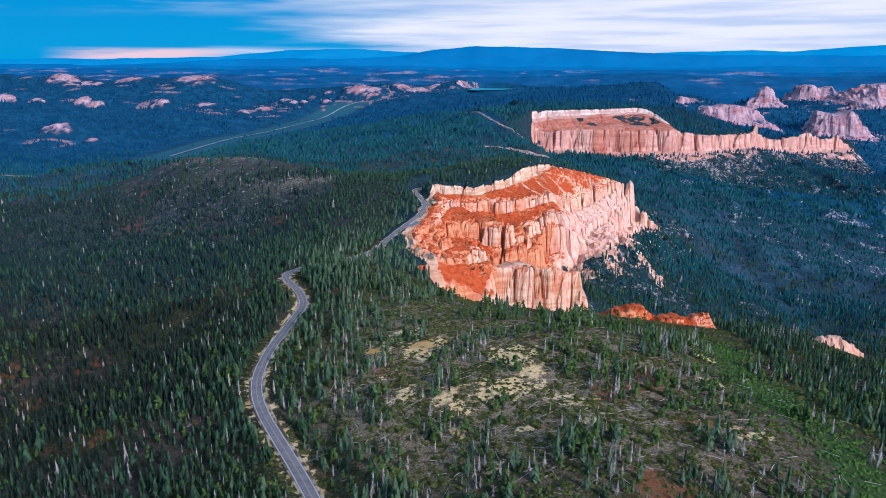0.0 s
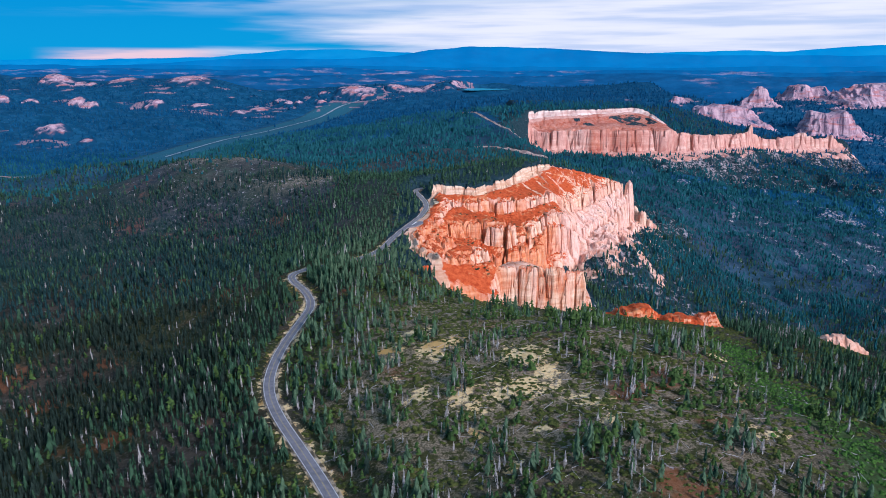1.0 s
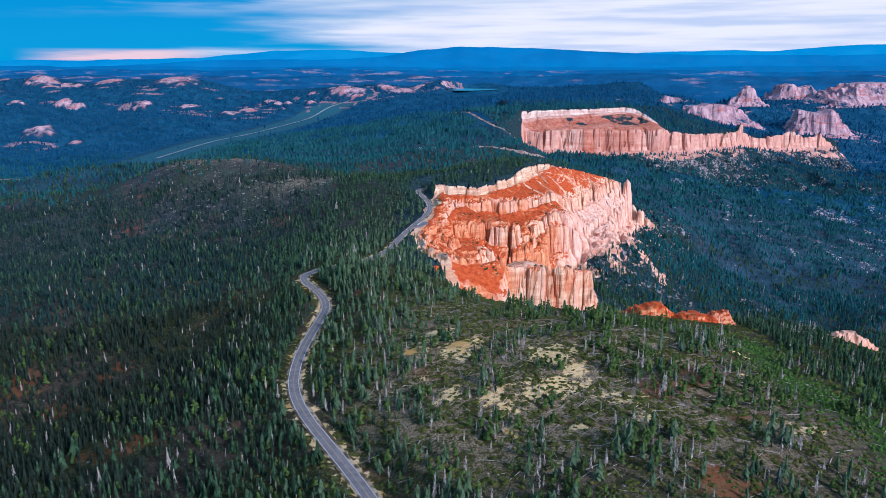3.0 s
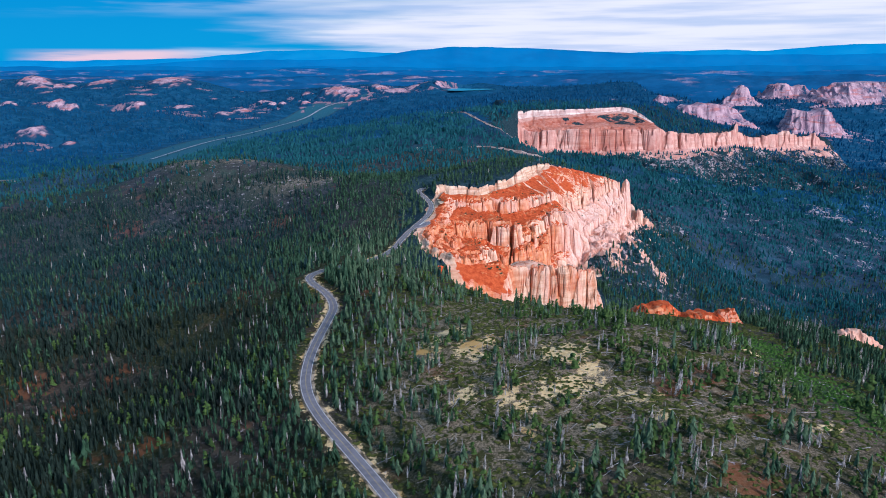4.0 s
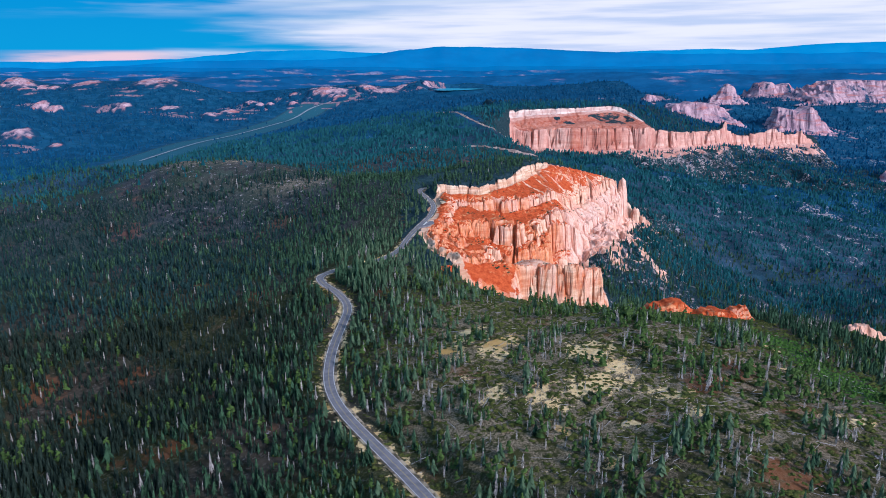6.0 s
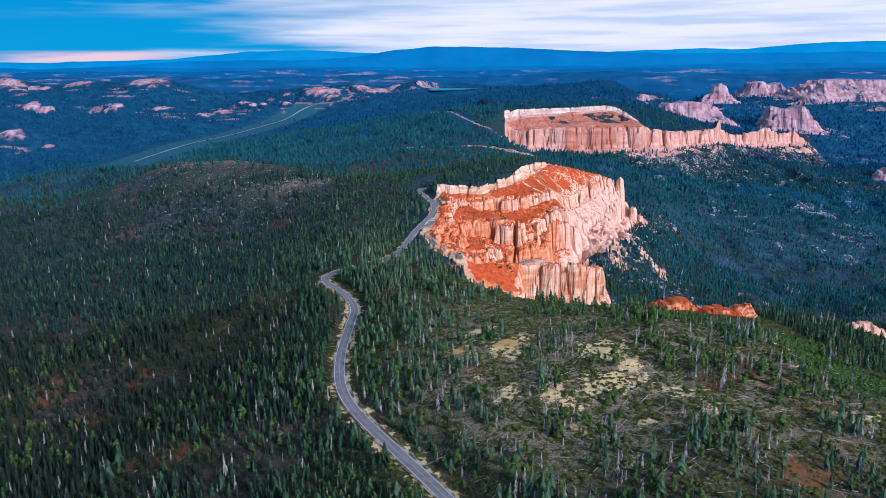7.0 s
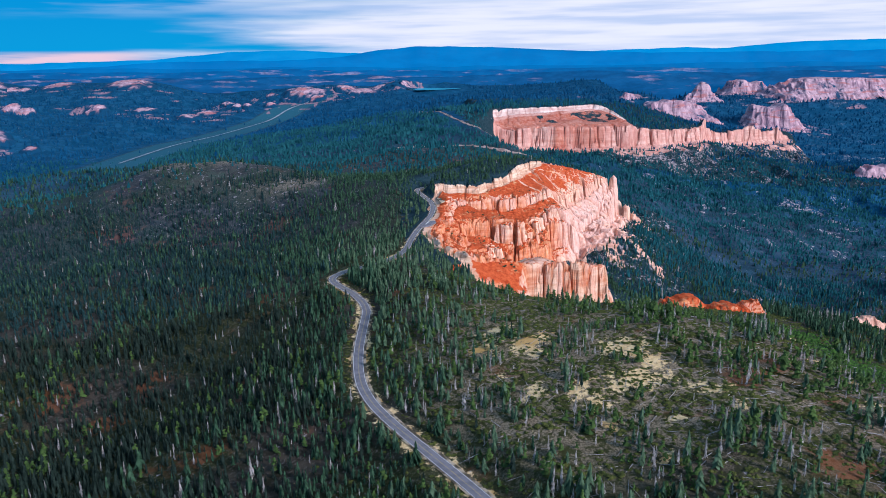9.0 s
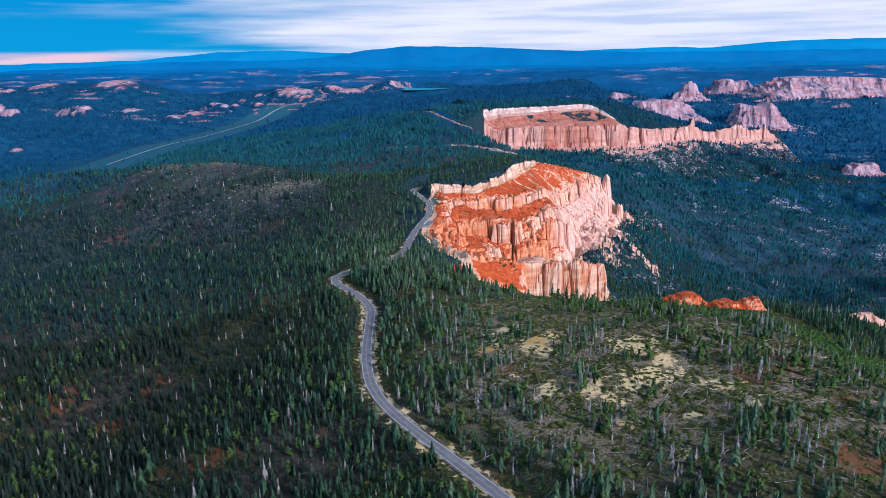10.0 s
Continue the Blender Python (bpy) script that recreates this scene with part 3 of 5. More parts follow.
def bowl(x, y, top, floor_z):
    """The buttressed amphitheatre: plateau height less the drops of its tiers, and a fin in front."""
    wx, wy = x + 4 * fbm(x, y, 28, 3, 51), y + 4 * fbm(x, y, 28, 3, 52)
    f1, f2, own = cells(wx, wy, 13.5, 53)
    g1, g2, big = cells(wx, wy, 33.0, 56)
    h1, h2, tiny = cells(wx, wy, 4.6, 59)
    crack, groove, nick = ss(f2 - f1, 0.15, 0.0), ss(g2 - g1, 0.13, 0.0), ss(h2 - h1, 0.22, 0.0)
    column = 1.7 * crack - 2.6 * (0.42 - f1) + (own - 0.5) * 3.2 + 0.8 * nick + (tiny - 0.5) * 1.5
    buttress = 5.0 * groove - 9.0 * (0.42 - g1) + (big - 0.5) * 10.0
    wob = column + buttress
    d1, s1 = below(x, y, TIER_CREAM, 4.0, wob * 0.42)
    bench = 2 - 15 * ss(y, 890, 740) * ss(x, 140, 60) - 40 * ss(x, 135, 205) + 16 * ss(y, 1070, 1120)
    top = top + (bench - top) * ss(s1, 0, 12 + 72 * ss(x, 132, 165))
    d2, s2 = below(x, y, TIER_UPPER, 4, wob * 0.72)
    d3, s3 = below(x, y, TIER_MIDDLE, 4.5, wob * 0.95)
    d4, s4 = below(x, y, TIER_LOWER, 7.5, wob * 1.05)
    slope = 7 * ss(s1, 2, 40) + 2.5 * ss(s2, 4, 30) + 3 * ss(s3, 6, 40)
    # the edges are cut into columns of uneven height
    cut = np.maximum(np.maximum(ss(s2, -10, -1) * ss(s2, 9, 3), ss(s3, -10, -1) * ss(s3, 10, 4)), ss(s4, -11, -1) * ss(s4, 12, 6))
    cut = np.maximum(cut, 0.75 * ss(s1, -6, -1) * ss(s1, 8, 3))
    notch = cut * (4.5 * crack + 6.0 * groove + 4.0 * own**2 + 1.5 * nick + 1.5 * tiny)
    rill = (ridged(x + 6 * fbm(x, y, 20, 2, 60), y, 9, 2, 61) - 0.6) * 1.6 * ss(s1, 4, 14)
    z = top - d1 - d2 - d3 - d4 - slope - notch + rill - 110 * ss(s4, 16, 78)
    low = floor_z - 14 * ss(x, 150, 110) + np.clip(ridged(wx, wy, 20, 3, 63) - 0.48, 0, 1) * (10 + 16 * ss(x, 120, 170)) * ss(s4, 85, 8)
    for line in SPURS:
        d, crest = along(x, y, line)
        low = np.maximum(low, crest + 3 * fbm(x, y, 12, 3, 62) + 5 * (own - 0.5) - 3.5 * crack - 0.9 * d - 5 * ss(d, 2, 8))
    z = np.maximum(z, low)
    for tx, ty, tz, r in TOWERS:
        d = np.hypot(x - tx, (y - ty) * 0.8) + 1.6 * fbm(x, y, 7, 2, 64) + 1.2 * nick
        z = np.maximum(z, tz - 12 * (d / r) ** 1.4 - 62 * ss(d, 0.6 * r, 1.7 * r))
    # the fin
    d, crest = along(x, y, FIN)
    fx = np.array(FIN)
    front = np.interp(x, fx[:, 0], fx[:, 1]) - y
    z = z - 95 * ss(front, -6, 22) * ss(x, -32, -8)
    south = y < np.interp(x, fx[:, 0], fx[:, 1])
    dw = np.maximum(d + column * 1.0 + buttress * 0.10, 0)
    steep = 44 * ss(dw, 2, 12) + 0.55 * dw
    soft = 0.72 * d + fbm(x, y, 9, 2, 71) * 0.8
    face = np.where(south, soft + (steep - soft) * ss(x + fbm(x, y, 14, 2, 72) * 10, 40, 58), 1.1 * dw + 10 * ss(dw, 1, 7))
    face = np.where(x > 127, steep, face)
    fin = crest + fbm(x, y, 30, 2, 74) * 3 - face - (2.0 * own**2 + 1.2 * crack + 1.0 * nick + tiny) * ss(x, 40, 60) * ss(dw, 14, 6)
    west = ss(x, 200, 60)
    foot = np.maximum(ss(s2, 4, 9) * ss(s2, 30, 16), np.maximum(ss(s3, 5, 10) * ss(s3, 32, 18), 0.3 * ss(s4, 8, 14) * west))
    red = foot * (0.35 + 0.65 * west) + west * (0.26 + 0.95 * fbm(x, y, 34, 3, 66)) + 0.4 * ss(x, 45, 5) * ss(y, 840, 780) + 0.6 * np.maximum(crack, groove) * (0.3 + 0.7 * west)
    look_at = dict(crack=np.maximum(0.8 * crack, groove) * 0.8 + 0.35 * nick, tone=0.55 * own + 0.3 * big + 0.15 * tiny)
    return np.maximum(z, fin), s1, red, (fin > z), s4, s2, look_at


# the wall across the gulf, west to east: its upper cliff with its drop; the main face with the heights of its edge and foot; the wooded crest behind
WALL_TOP = [(215, 2060, 12), (262, 2103, 17), (420, 2145, 19), (592, 2226, 18), (640, 2200, 11), (672, 2130, 0), (690, 2090, 0)]
WALL_FACE = [(150, 1960, -10, -30), (225, 2040, -28, -62), (264, 2062, -47, -90), (320, 2042, -38, -96), (488, 2045, -34, -106), (646, 2065, -40, -105), (779, 2140, -59, -110), (927, 2250, -66, -112), (993, 2330, -68, -122),
             (1114, 2430, -102, -146), (1257, 2490, -100, -150), (1397, 2560, -113, -151), (1420, 2585, -118, -152)]
WALL_CREST = [(150, 2300, 16), (553, 2420, 18), (685, 2420, 9), (779, 2420, 5), (901, 2440, -28), (1024, 2450, -76), (1130, 2500, -108), (1400, 2600, -122)]
WALL_KNOBS = [(1010, 2340, 24, 17), (1190, 2464, 8, 26), (1235, 2484, 14, 16), (1262, 2492, 20, 18), (1300, 2515, 9, 18), (1388, 2556, 17, 10), (1150, 2447, 7, 12)]


def far_wall(x, y, top, floor_z):
    wx, wy = x + 9 * fbm(x, y, 70, 3, 81), y + 9 * fbm(x, y, 70, 3, 82)
    f1, f2, own = cells(wx, wy, 24.0, 83)
    g1, g2, big = cells(wx, wy, 76.0, 86)
    crack, groove = ss(f2 - f1, 0.15, 0.0), ss(g2 - g1, 0.12, 0.0)
    column = 3 * crack - 5 * (0.42 - f1) + (own - 0.5) * 5
    buttress = 8 * groove - 16 * (0.42 - g1) + (big - 0.5) * 14

    def side(line):
        ring = [(p[0], p[1]) for p in line] + [(1900, 2640), (1900, 1400), (line[0][0], 1400)]
        got = along(x, y, line)
        return (np.where(inside(x, y, ring), got[0], -got[0]), *got[1:])

    s2, edge_z, foot_z = side(WALL_FACE)
    dc, crest_z = along(x, y, WALL_CREST)
    inland = np.maximum(-s2, 0)
    w = inland / (inland + dc + 1)
    land = edge_z * (1 - w) + crest_z * w + fbm(x, y, 60, 3, 87) * 3
    # the mesa's upper cliff stands on the west half alone
    s1, drop = side(WALL_TOP)
    s1 = s1 + column * 0.6 + buttress * 0.4
    west = ss(x, 700, 600)
    rise = np.maximum(15.5 - land, 0)
    land = land + rise * west * (0.42 * ss(s1, 4, -6) + 0.58 * ss(s1, 62, -2) + 0.05 * (ridged(wx, wy, 36, 2, 88) - 0.6) * ss(s1, 0, 12) * ss(s1, 70, 40))
    s2 = s2 + column + buttress * 0.9
    cut = ss(s2, -20, -2) * ss(s2, 18, 8)
    face = 0.86 * ss(s2, 0, 13) + 0.14 * ss(s2, 10, 40)
    z = land + (foot_z - land) * face - cut * (3 * crack + 5 * groove + 4 * own**2)
    for kx, ky, up, r in WALL_KNOBS:
        z = z + up * np.exp(-(((x - kx) ** 2 + (y - ky) ** 2) / r**2) ** 1.5)
    spur = np.clip(ridged(wx, wy, 62, 3, 85) - 0.46, 0, 1) * 74 * ss(s2, 210, 20)
    z = z + (floor_z + spur - z) * ss(s2, 26, 150)
    return z, s1, s2, dict(crack=np.maximum(crack, groove) * 0.8, tone=0.6 * own + 0.4 * big)


def height(x, y, full=False):
    """Height of the land, and what covers it."""
    x, y = np.asarray(x, float), np.asarray(y, float)
    p, c = plateau(x, y), canyon(x, y)
    d, width = along(x, y, RIM)
    ins = inside(x, y, CANYON_RING)
    s = np.where(ins, d, -d) + fbm(x, y, 50, 3, 41) * 8
    z = p + (c - p) * ss(s / width, 0, 1)
    # near bowl
    mb = ss(x, -60, -38) * ss(x, 420, 380) * ss(y, 575, 605) * ss(y, 1250, 1215)
    rock, red, fin, s4, s1b = np.zeros_like(z), np.zeros_like(z), np.zeros_like(z, bool), np.full_like(z, -99.0), np.full_like(z, -99.0)
    s2b = np.full_like(z, -99.0)
    marks = dict(crack=np.zeros_like(z), tone=np.full_like(z, 0.5))
    k = mb > 0
    if k.any():
        zb, s1, r, fn, q4, q2, seen_b = bowl(x[k], y[k], p[k], c[k])
        for key, v in seen_b.items():
            marks[key][k] = v
        z[k] = z[k] + (zb - z[k]) * mb[k]
        red[k], fin[k], s4[k], s1b[k], s2b[k] = r, fn, q4, s1, q2
        rock[k] = np.maximum(ss(s1, -3, 2), fn) * mb[k]
    # far wall
    mf = ss(x, 238, 262) * ss(x, 1560, 1440) * ss(y, 1800, 1920) * ss(y, 2800, 2700)
    k2 = mf > 0
    w1, w2 = np.full_like(z, -99.0), np.full_like(z, -99.0)
    if k2.any():
        zf, a, b2, seen_f = far_wall(x[k2], y[k2], p[k2], c[k2])
        for key, v in seen_f.items():
            marks[key][k2] = v
        z[k2] = z[k2] + (zf - z[k2]) * mf[k2] 
        w1[k2], w2[k2] = a, b2
    # roadbed
    rd, rz = along(x, y, ROAD_FINE)
    z = z + (rz - z) * ss(rd, 22, 5)
    if full:
        return z, dict(road=rd, rim=s, rock=rock, red=red, fin=fin, s4=s4, s1=s1b, s2=s2b, w1=w1, w2=w2, mb=mb, mf=mf, **marks)
    return z


def grid_mesh(name, xs, ys, z, mat, attrs, smooth=True):
    nx, ny = len(xs), len(ys)
    gx, gy = np.meshgrid(xs, ys)
    co = np.stack([gx, gy, z], -1).reshape(-1, 3)
    i = np.arange(nx * ny).reshape(ny, nx)
    quads = np.stack([i[:-1, :-1], i[:-1, 1:], i[1:, 1:], i[1:, :-1]], -1).reshape(-1, 4)
    return raw_mesh(name, co, quads, mat, attrs, smooth)


def raw_mesh(name, co, faces, mat, attrs=None, smooth=False):
    me = bpy.data.meshes.new(name)
    n, k = faces.shape
    me.vertices.add(len(co))
    me.vertices.foreach_set("co", np.ascontiguousarray(co, np.float32).ravel())
    me.loops.add(n * k)
    me.loops.foreach_set("vertex_index", np.ascontiguousarray(faces, np.int32).ravel())
    me.polygons.add(n)
    me.polygons.foreach_set("loop_start", np.arange(0, n * k, k, dtype=np.int32))
    me.polygons.foreach_set("use_smooth", np.full(n, smooth))
    me.update(calc_edges=True)
    for key, v in (attrs or {}).items():
        a = me.attributes.new(key, "FLOAT", "POINT")
        a.data.foreach_set("value", np.ascontiguousarray(v, np.float32).ravel())
    me.materials.append(mat)
    return me


def axis(parts):
    """Coordinates from (start, step) stretches, to the last start."""
    out = []
    for (a, step), (b_, _) in zip(parts[:-1], parts[1:]):
        out.append(np.linspace(a, b_, max(1, round((b_ - a) / step)), endpoint=False))
    return np.r_[np.concatenate(out), parts[-1][0]]


# ---- ground ----
def rocky(x, y, info):
    """Bare pale rock among the canyon trees, 0 to 1."""
    apron = np.exp(-((info["w2"] - 110) / 90) ** 2) * ss(x, 480, 640) * (info["mf"] > 0.5)
    n = ridged(x + 25 * fbm(x, y, 90, 2, 113), y * 1.0, 46, 4, 111) - 0.62 + 0.30 * fbm(x, y, 160, 2, 115)
    ledge = np.exp(-(((x - 620) / 190) ** 2 + ((y - 1430) / 70) ** 2)) * 0.25 + np.exp(-(((x - 400) / 22) ** 2 + ((y - 1166) / 22) ** 2)) * 0.7
    return ss(n + 0.34 * apron + ledge, 0.12, 0.34) * ss(info["rim"], 25, 80)


def bad_lands(x, y):
    """Scattered bare pink slopes round the far mounds."""
    near = np.zeros(np.shape(x))
    for bx, by, bz, half, tall in BUTTES:
        if by > 2500:
            near = np.maximum(near, np.exp(-(((x - bx) / (2.2 * half + 110)) ** 2 + ((y - by) / (1.5 * min(half, 200) + 110)) ** 2)))
    return ss(ridged(x, y, 120, 4, 117) - 0.62 + 0.14 * near, 0.24, 0.34) * ss(near, 0.12, 0.5)


# bare sand over the knoll and along the crest beside it, and patches of rusty soil: place and radius
SAND = [(-20, 371, 9), (-29, 365, 8), (-9, 349, 10), (-35, 356, 6), (-34, 339, 5), (35, 327, 10), (27, 295, 9), (46, 309, 9), (6, 284, 6), (4, 294, 5), (8, 265, 4), (55, 284, 7), (17, 238, 6),
        (19, 292, 6), (-20, 300, 5), (-30, 318, 4), (60, 262, 5), (30, 262, 5), (136, 349, 5), (127, 310, 5), (121, 282, 6), (119, 250, 6), (30, 330, 9)]
RUST = [(-229, 445, 13), (-236, 432, 12), (-249, 394, 16), (-288, 432, 20), (-171, 324, 12), (83, 289, 15), (67, 284, 10), (100, 307, 13), (74, 218, 12), (-165, 425, 9), (-209, 905, 26), (-300, 880, 24), (-420, 950, 22), (-455, 965, 16)]
GREEN_LINE = [(166, 400), (158, 375), (150, 330), (149, 295), (151, 255), (156, 215), (160, 180)]


def spots(x, y, items):
    v = np.zeros(np.shape(x))
    for sx, sy, r in items:
        v = np.maximum(v, np.exp(-(((x - sx) ** 2 + (y - sy) ** 2) / (1.35 * r) ** 2)))
    return v


def green_slope(x, y):
    """The slope of young aspens beyond the crest, 0 to 1."""
    return np.exp(-((along(x, y, GREEN_LINE)[0] + 9 * fbm(x, y, 25, 3, 103)) / 20) ** 2)


def cover(x, y, z, info):
    """Bare sand, meadow and the painted haze of distance, by place."""
    knoll = spots(x, y, SAND)
    sand = 0.95 * knoll + fbm(x, y, 9, 4, 101, 0.65) * 0.75 * (knoll > 0.08) + ss(info["road"], 9, 4.5) * 0.72
    hill = np.exp(-(((x + 350) / 120) ** 2 + ((y - 1135) / 34) ** 2)) * 0.5 + np.exp(-(((x + 190) / 60) ** 2 + ((y - 1010) / 30) ** 2)) * 0.4
    vd = along(x, y, VALLEY_ROAD)[0]
    meadow = ss(vd, 120, 70) * 0.85 + ss(np.hypot((x + 1080) / 260, (y - 1900) / 170), 1.1, 0.7) * 0.8 + 0.8 * green_slope(x, y) + 0.5 * np.exp(-(((x + 310) / 180) ** 2 + ((y - 1060) / 80) ** 2)) * (y < 1400)
    # strength of that painted haze, by distance and down in the canyon
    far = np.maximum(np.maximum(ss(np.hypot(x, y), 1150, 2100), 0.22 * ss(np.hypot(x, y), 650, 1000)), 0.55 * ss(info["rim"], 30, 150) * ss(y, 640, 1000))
    bare = 0.75 * np.exp(-(((x - 14) / 85) ** 2 + ((y - 305) / 80) ** 2)) + 0.55 * np.exp(-(((x + 5) / 75) ** 2 + ((y - 410) / 85) ** 2)) + np.exp(-(((x - 110) / 60) ** 2 + ((y - 260) / 110) ** 2)) * 0.35 + hill + 0.24 * np.exp(-(((x + 310) / 190) ** 2 + ((y - 1040) / 90) ** 2)) + 0.15 * np.exp(-(((x + 150) / 110) ** 2 + ((y - 960) / 60) ** 2))
    return dict(sand=sand + hill * 0.6, meadow=meadow, far=far, bare=bare, rust=0.62 * spots(x, y, RUST))


def build_ground():
    xs = axis([(-6000, 300), (-3600, 60), (-1500, 30), (-800, 14), (-600, 6), (500, 10), (900, 20), (1600, 60), (4200, 300), (7000, 0)])
    ys = axis([(-3000, 200), (-400, 30), (100, 6), (1000, 9), (1400, 14), (2700, 26), (4990, 0)])
    gx, gy = np.meshgrid(xs, ys)
    z, info = height(gx, gy, True)
    tags = cover(gx, gy, z, info)
    bald = np.exp(-(((gx + 340) / 190) ** 2 + ((gy - 1105) / 75) ** 2)) + np.exp(-(((gx + 190) / 95) ** 2 + ((gy - 990) / 50) ** 2))
    tags["rock"] = np.maximum(rocky(gx, gy, info) * 0.55, np.minimum(bald + 0.75 * np.exp(-(((gx + 300) / 170) ** 2 + ((gy - 960) / 80) ** 2)), 1) * 0.20)
    tags["pink"] = bad_lands(gx, gy)
    # under the finely carved cliffs the sheet runs deeper
    z = z - 30 * ((gx > -52) & (gx < 392) & (gy > 575) & (gy < 1232)) - 45 * ((gx > 165) & (gx < 1480) & (gy > 1875) & (gy < 2695))
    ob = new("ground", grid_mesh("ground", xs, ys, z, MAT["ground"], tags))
    tagged(ob, "rolling forest floor of earth, grass and sandy patches", "ground", kind="structure")


def build_cliff():
    xs, ys = np.arange(-60, 401, 1.25), np.arange(566, 1242, 1.25)
    gx, gy = np.meshgrid(xs, ys)
    z, info = height(gx, gy, True)
    rim_in = info["s1"]
    floor = 1 - np.clip(np.maximum(ss(rim_in, -4, 1), info["fin"] * 1.0), 0, 1)
    spur = ss(ridged(gx + 8 * fbm(gx, gy, 40, 2, 68), gy, 30, 3, 67), 0.52, 0.68)
    floor = np.maximum(floor, ss(info["s4"], 14, 34) * (1.0 - 0.8 * spur * ss(fbm(gx, gy, 13, 3, 69), -0.35, 0.1) * ss(info["s4"], 85, 40)) * (~info["fin"]) * ss(gx, 110, 150))
    cream = np.maximum(ss(rim_in, -6, 0) * ss(rim_in, 11, 6) * ss(gx, 165, 145), 0.50 * info["fin"] * ss(gx, 35, 55))
    for line in ([(107, 963), (136, 916)], [(131, 988), (152, 935)]):
        cream = np.maximum(cream, ss(along(gx, gy, line)[0] + 2 * fbm(gx, gy, 8, 2, 95), 3.0, 1.0))
    rocky_spur = np.min([along(gx, gy, line)[0] for line in SPURS], 0) + 7 * fbm(gx, gy, 14, 3, 96)
    floor = floor * (1 - 0.8 * ss(rocky_spur, 9, 3))
    for tx, ty, tz, r in TOWERS:
        floor = floor * (1 - ss(np.hypot(gx - tx, gy - ty), 2.2 * r, 1.5 * r))
    rose = ss(gx + 18 * fbm(gx, gy, 40, 3, 93), 112, 180) * ss(info["s2"] + 6 * fbm(gx, gy, 20, 2, 94), 0, 14) * (~info["fin"]) * (1 - 0.7 * ss(info["s4"], 8, 34))
    soil = ss(gx, 300, 250) * (1 - ss(info["s4"], 12, 26) * (~info["fin"])) * (1 - 0.85 * ss(gx, 136, 166) * ss(info["s2"], -2, 4))
    floor = floor * (1 - (gx < 140) * ss(rim_in, 0, 5))
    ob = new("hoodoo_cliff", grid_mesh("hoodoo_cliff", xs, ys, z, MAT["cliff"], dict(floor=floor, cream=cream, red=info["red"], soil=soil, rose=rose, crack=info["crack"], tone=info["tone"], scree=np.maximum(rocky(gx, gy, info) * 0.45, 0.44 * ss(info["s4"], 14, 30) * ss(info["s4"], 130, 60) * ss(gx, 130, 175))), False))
    tagged(ob, "fluted pink and orange hoodoo cliff with red soil slopes", "cliff")


def build_far_wall():
    xs, ys = np.arange(150, 1500, 4.0), np.arange(1860, 2712, 4.0)
    gx, gy = np.meshgrid(xs, ys)
    z, info = height(gx, gy, True)
    a, c = info["w1"], info["w2"]
    west = ss(gx, 700, 640)
    upper = ss(a, -8, 0) * west * ss(gx, 246, 262)
    rock = np.maximum(upper, ss(c, -10, 0)) * info["mf"]
    hang = ss(ridged(gx + 20 * fbm(gx, gy, 60, 2, 97), gy, 62, 3, 85), 0.50, 0.66) * ss(c, 120, 60)
    floor = np.clip(1 - rock + ss(c, 30, 55) * (1 - 0.85 * hang), 0, 1)
    floor = np.maximum(floor, 0.58 * ss(a, 14, 24) * ss(c, -26, -44) * west * ss(fbm(gx, gy, 40, 3, 98), -0.15, 0.15))
    scree = np.maximum(rocky(gx, gy, info) * 0.8, np.exp(-((c - 110) / 120) ** 2) * ss(gx, 430, 600) * (0.42 + 0.75 * fbm(gx, gy, 55, 4, 99))) * ss(c, 20, 50)
    cream = ss(a, -14, -2) * ss(a, 9, 4) * west
    red = np.maximum(ss(a, 12, 26) * ss(c, 2, -8) * (0.95 + 0.5 * fbm(gx, gy, 70, 3, 89)) * west, 0.35 + 0.75 * fbm(gx, gy, 90, 3, 90)) * ss(gx, 900, 640)
    ob = new("mesa_wall", grid_mesh("mesa_wall", xs, ys, z, MAT["mesa"], dict(floor=floor, cream=cream, red=red, crack=info["crack"], tone=info["tone"], scree=scree * 0.78), False))
    tagged(ob, "long pale pink cliff wall under a forested mesa", "cliff")


build_ground()
build_cliff()
build_far_wall()


# ---- road ----
def ribbon(name, line, left, right, lift, mat, follow=True, dash=None):
    """A strip beside a line, from left to right metres off it, lying on the land."""
    p = line[:, :2]
    tan = np.gradient(p, axis=0)
    tan /= np.hypot(tan[:, 0], tan[:, 1])[:, None]
    nor = np.stack([tan[:, 1], -tan[:, 0]], 1)
    cols = np.linspace(left, right, 2 if right - left < 1 else 5)
    co = []
    for c in cols:
        q = p + nor * c
        z = line[:, 2] if follow else height(q[:, 0], q[:, 1])
        co.append(np.stack([q[:, 0], q[:, 1], z + lift], 1))
    co = np.stack(co, 1)
    n, k = co.shape[:2]
    i = np.arange(n * k).reshape(n, k)
    quads = np.stack([i[:-1, :-1], i[:-1, 1:], i[1:, 1:], i[1:, :-1]], -1)
    if dash:
        quads = quads[(np.arange(n - 1) % dash[0]) < dash[1]]
    return new(name, raw_mesh(name, co.reshape(-1, 3), quads.reshape(-1, 4), mat, None, True))


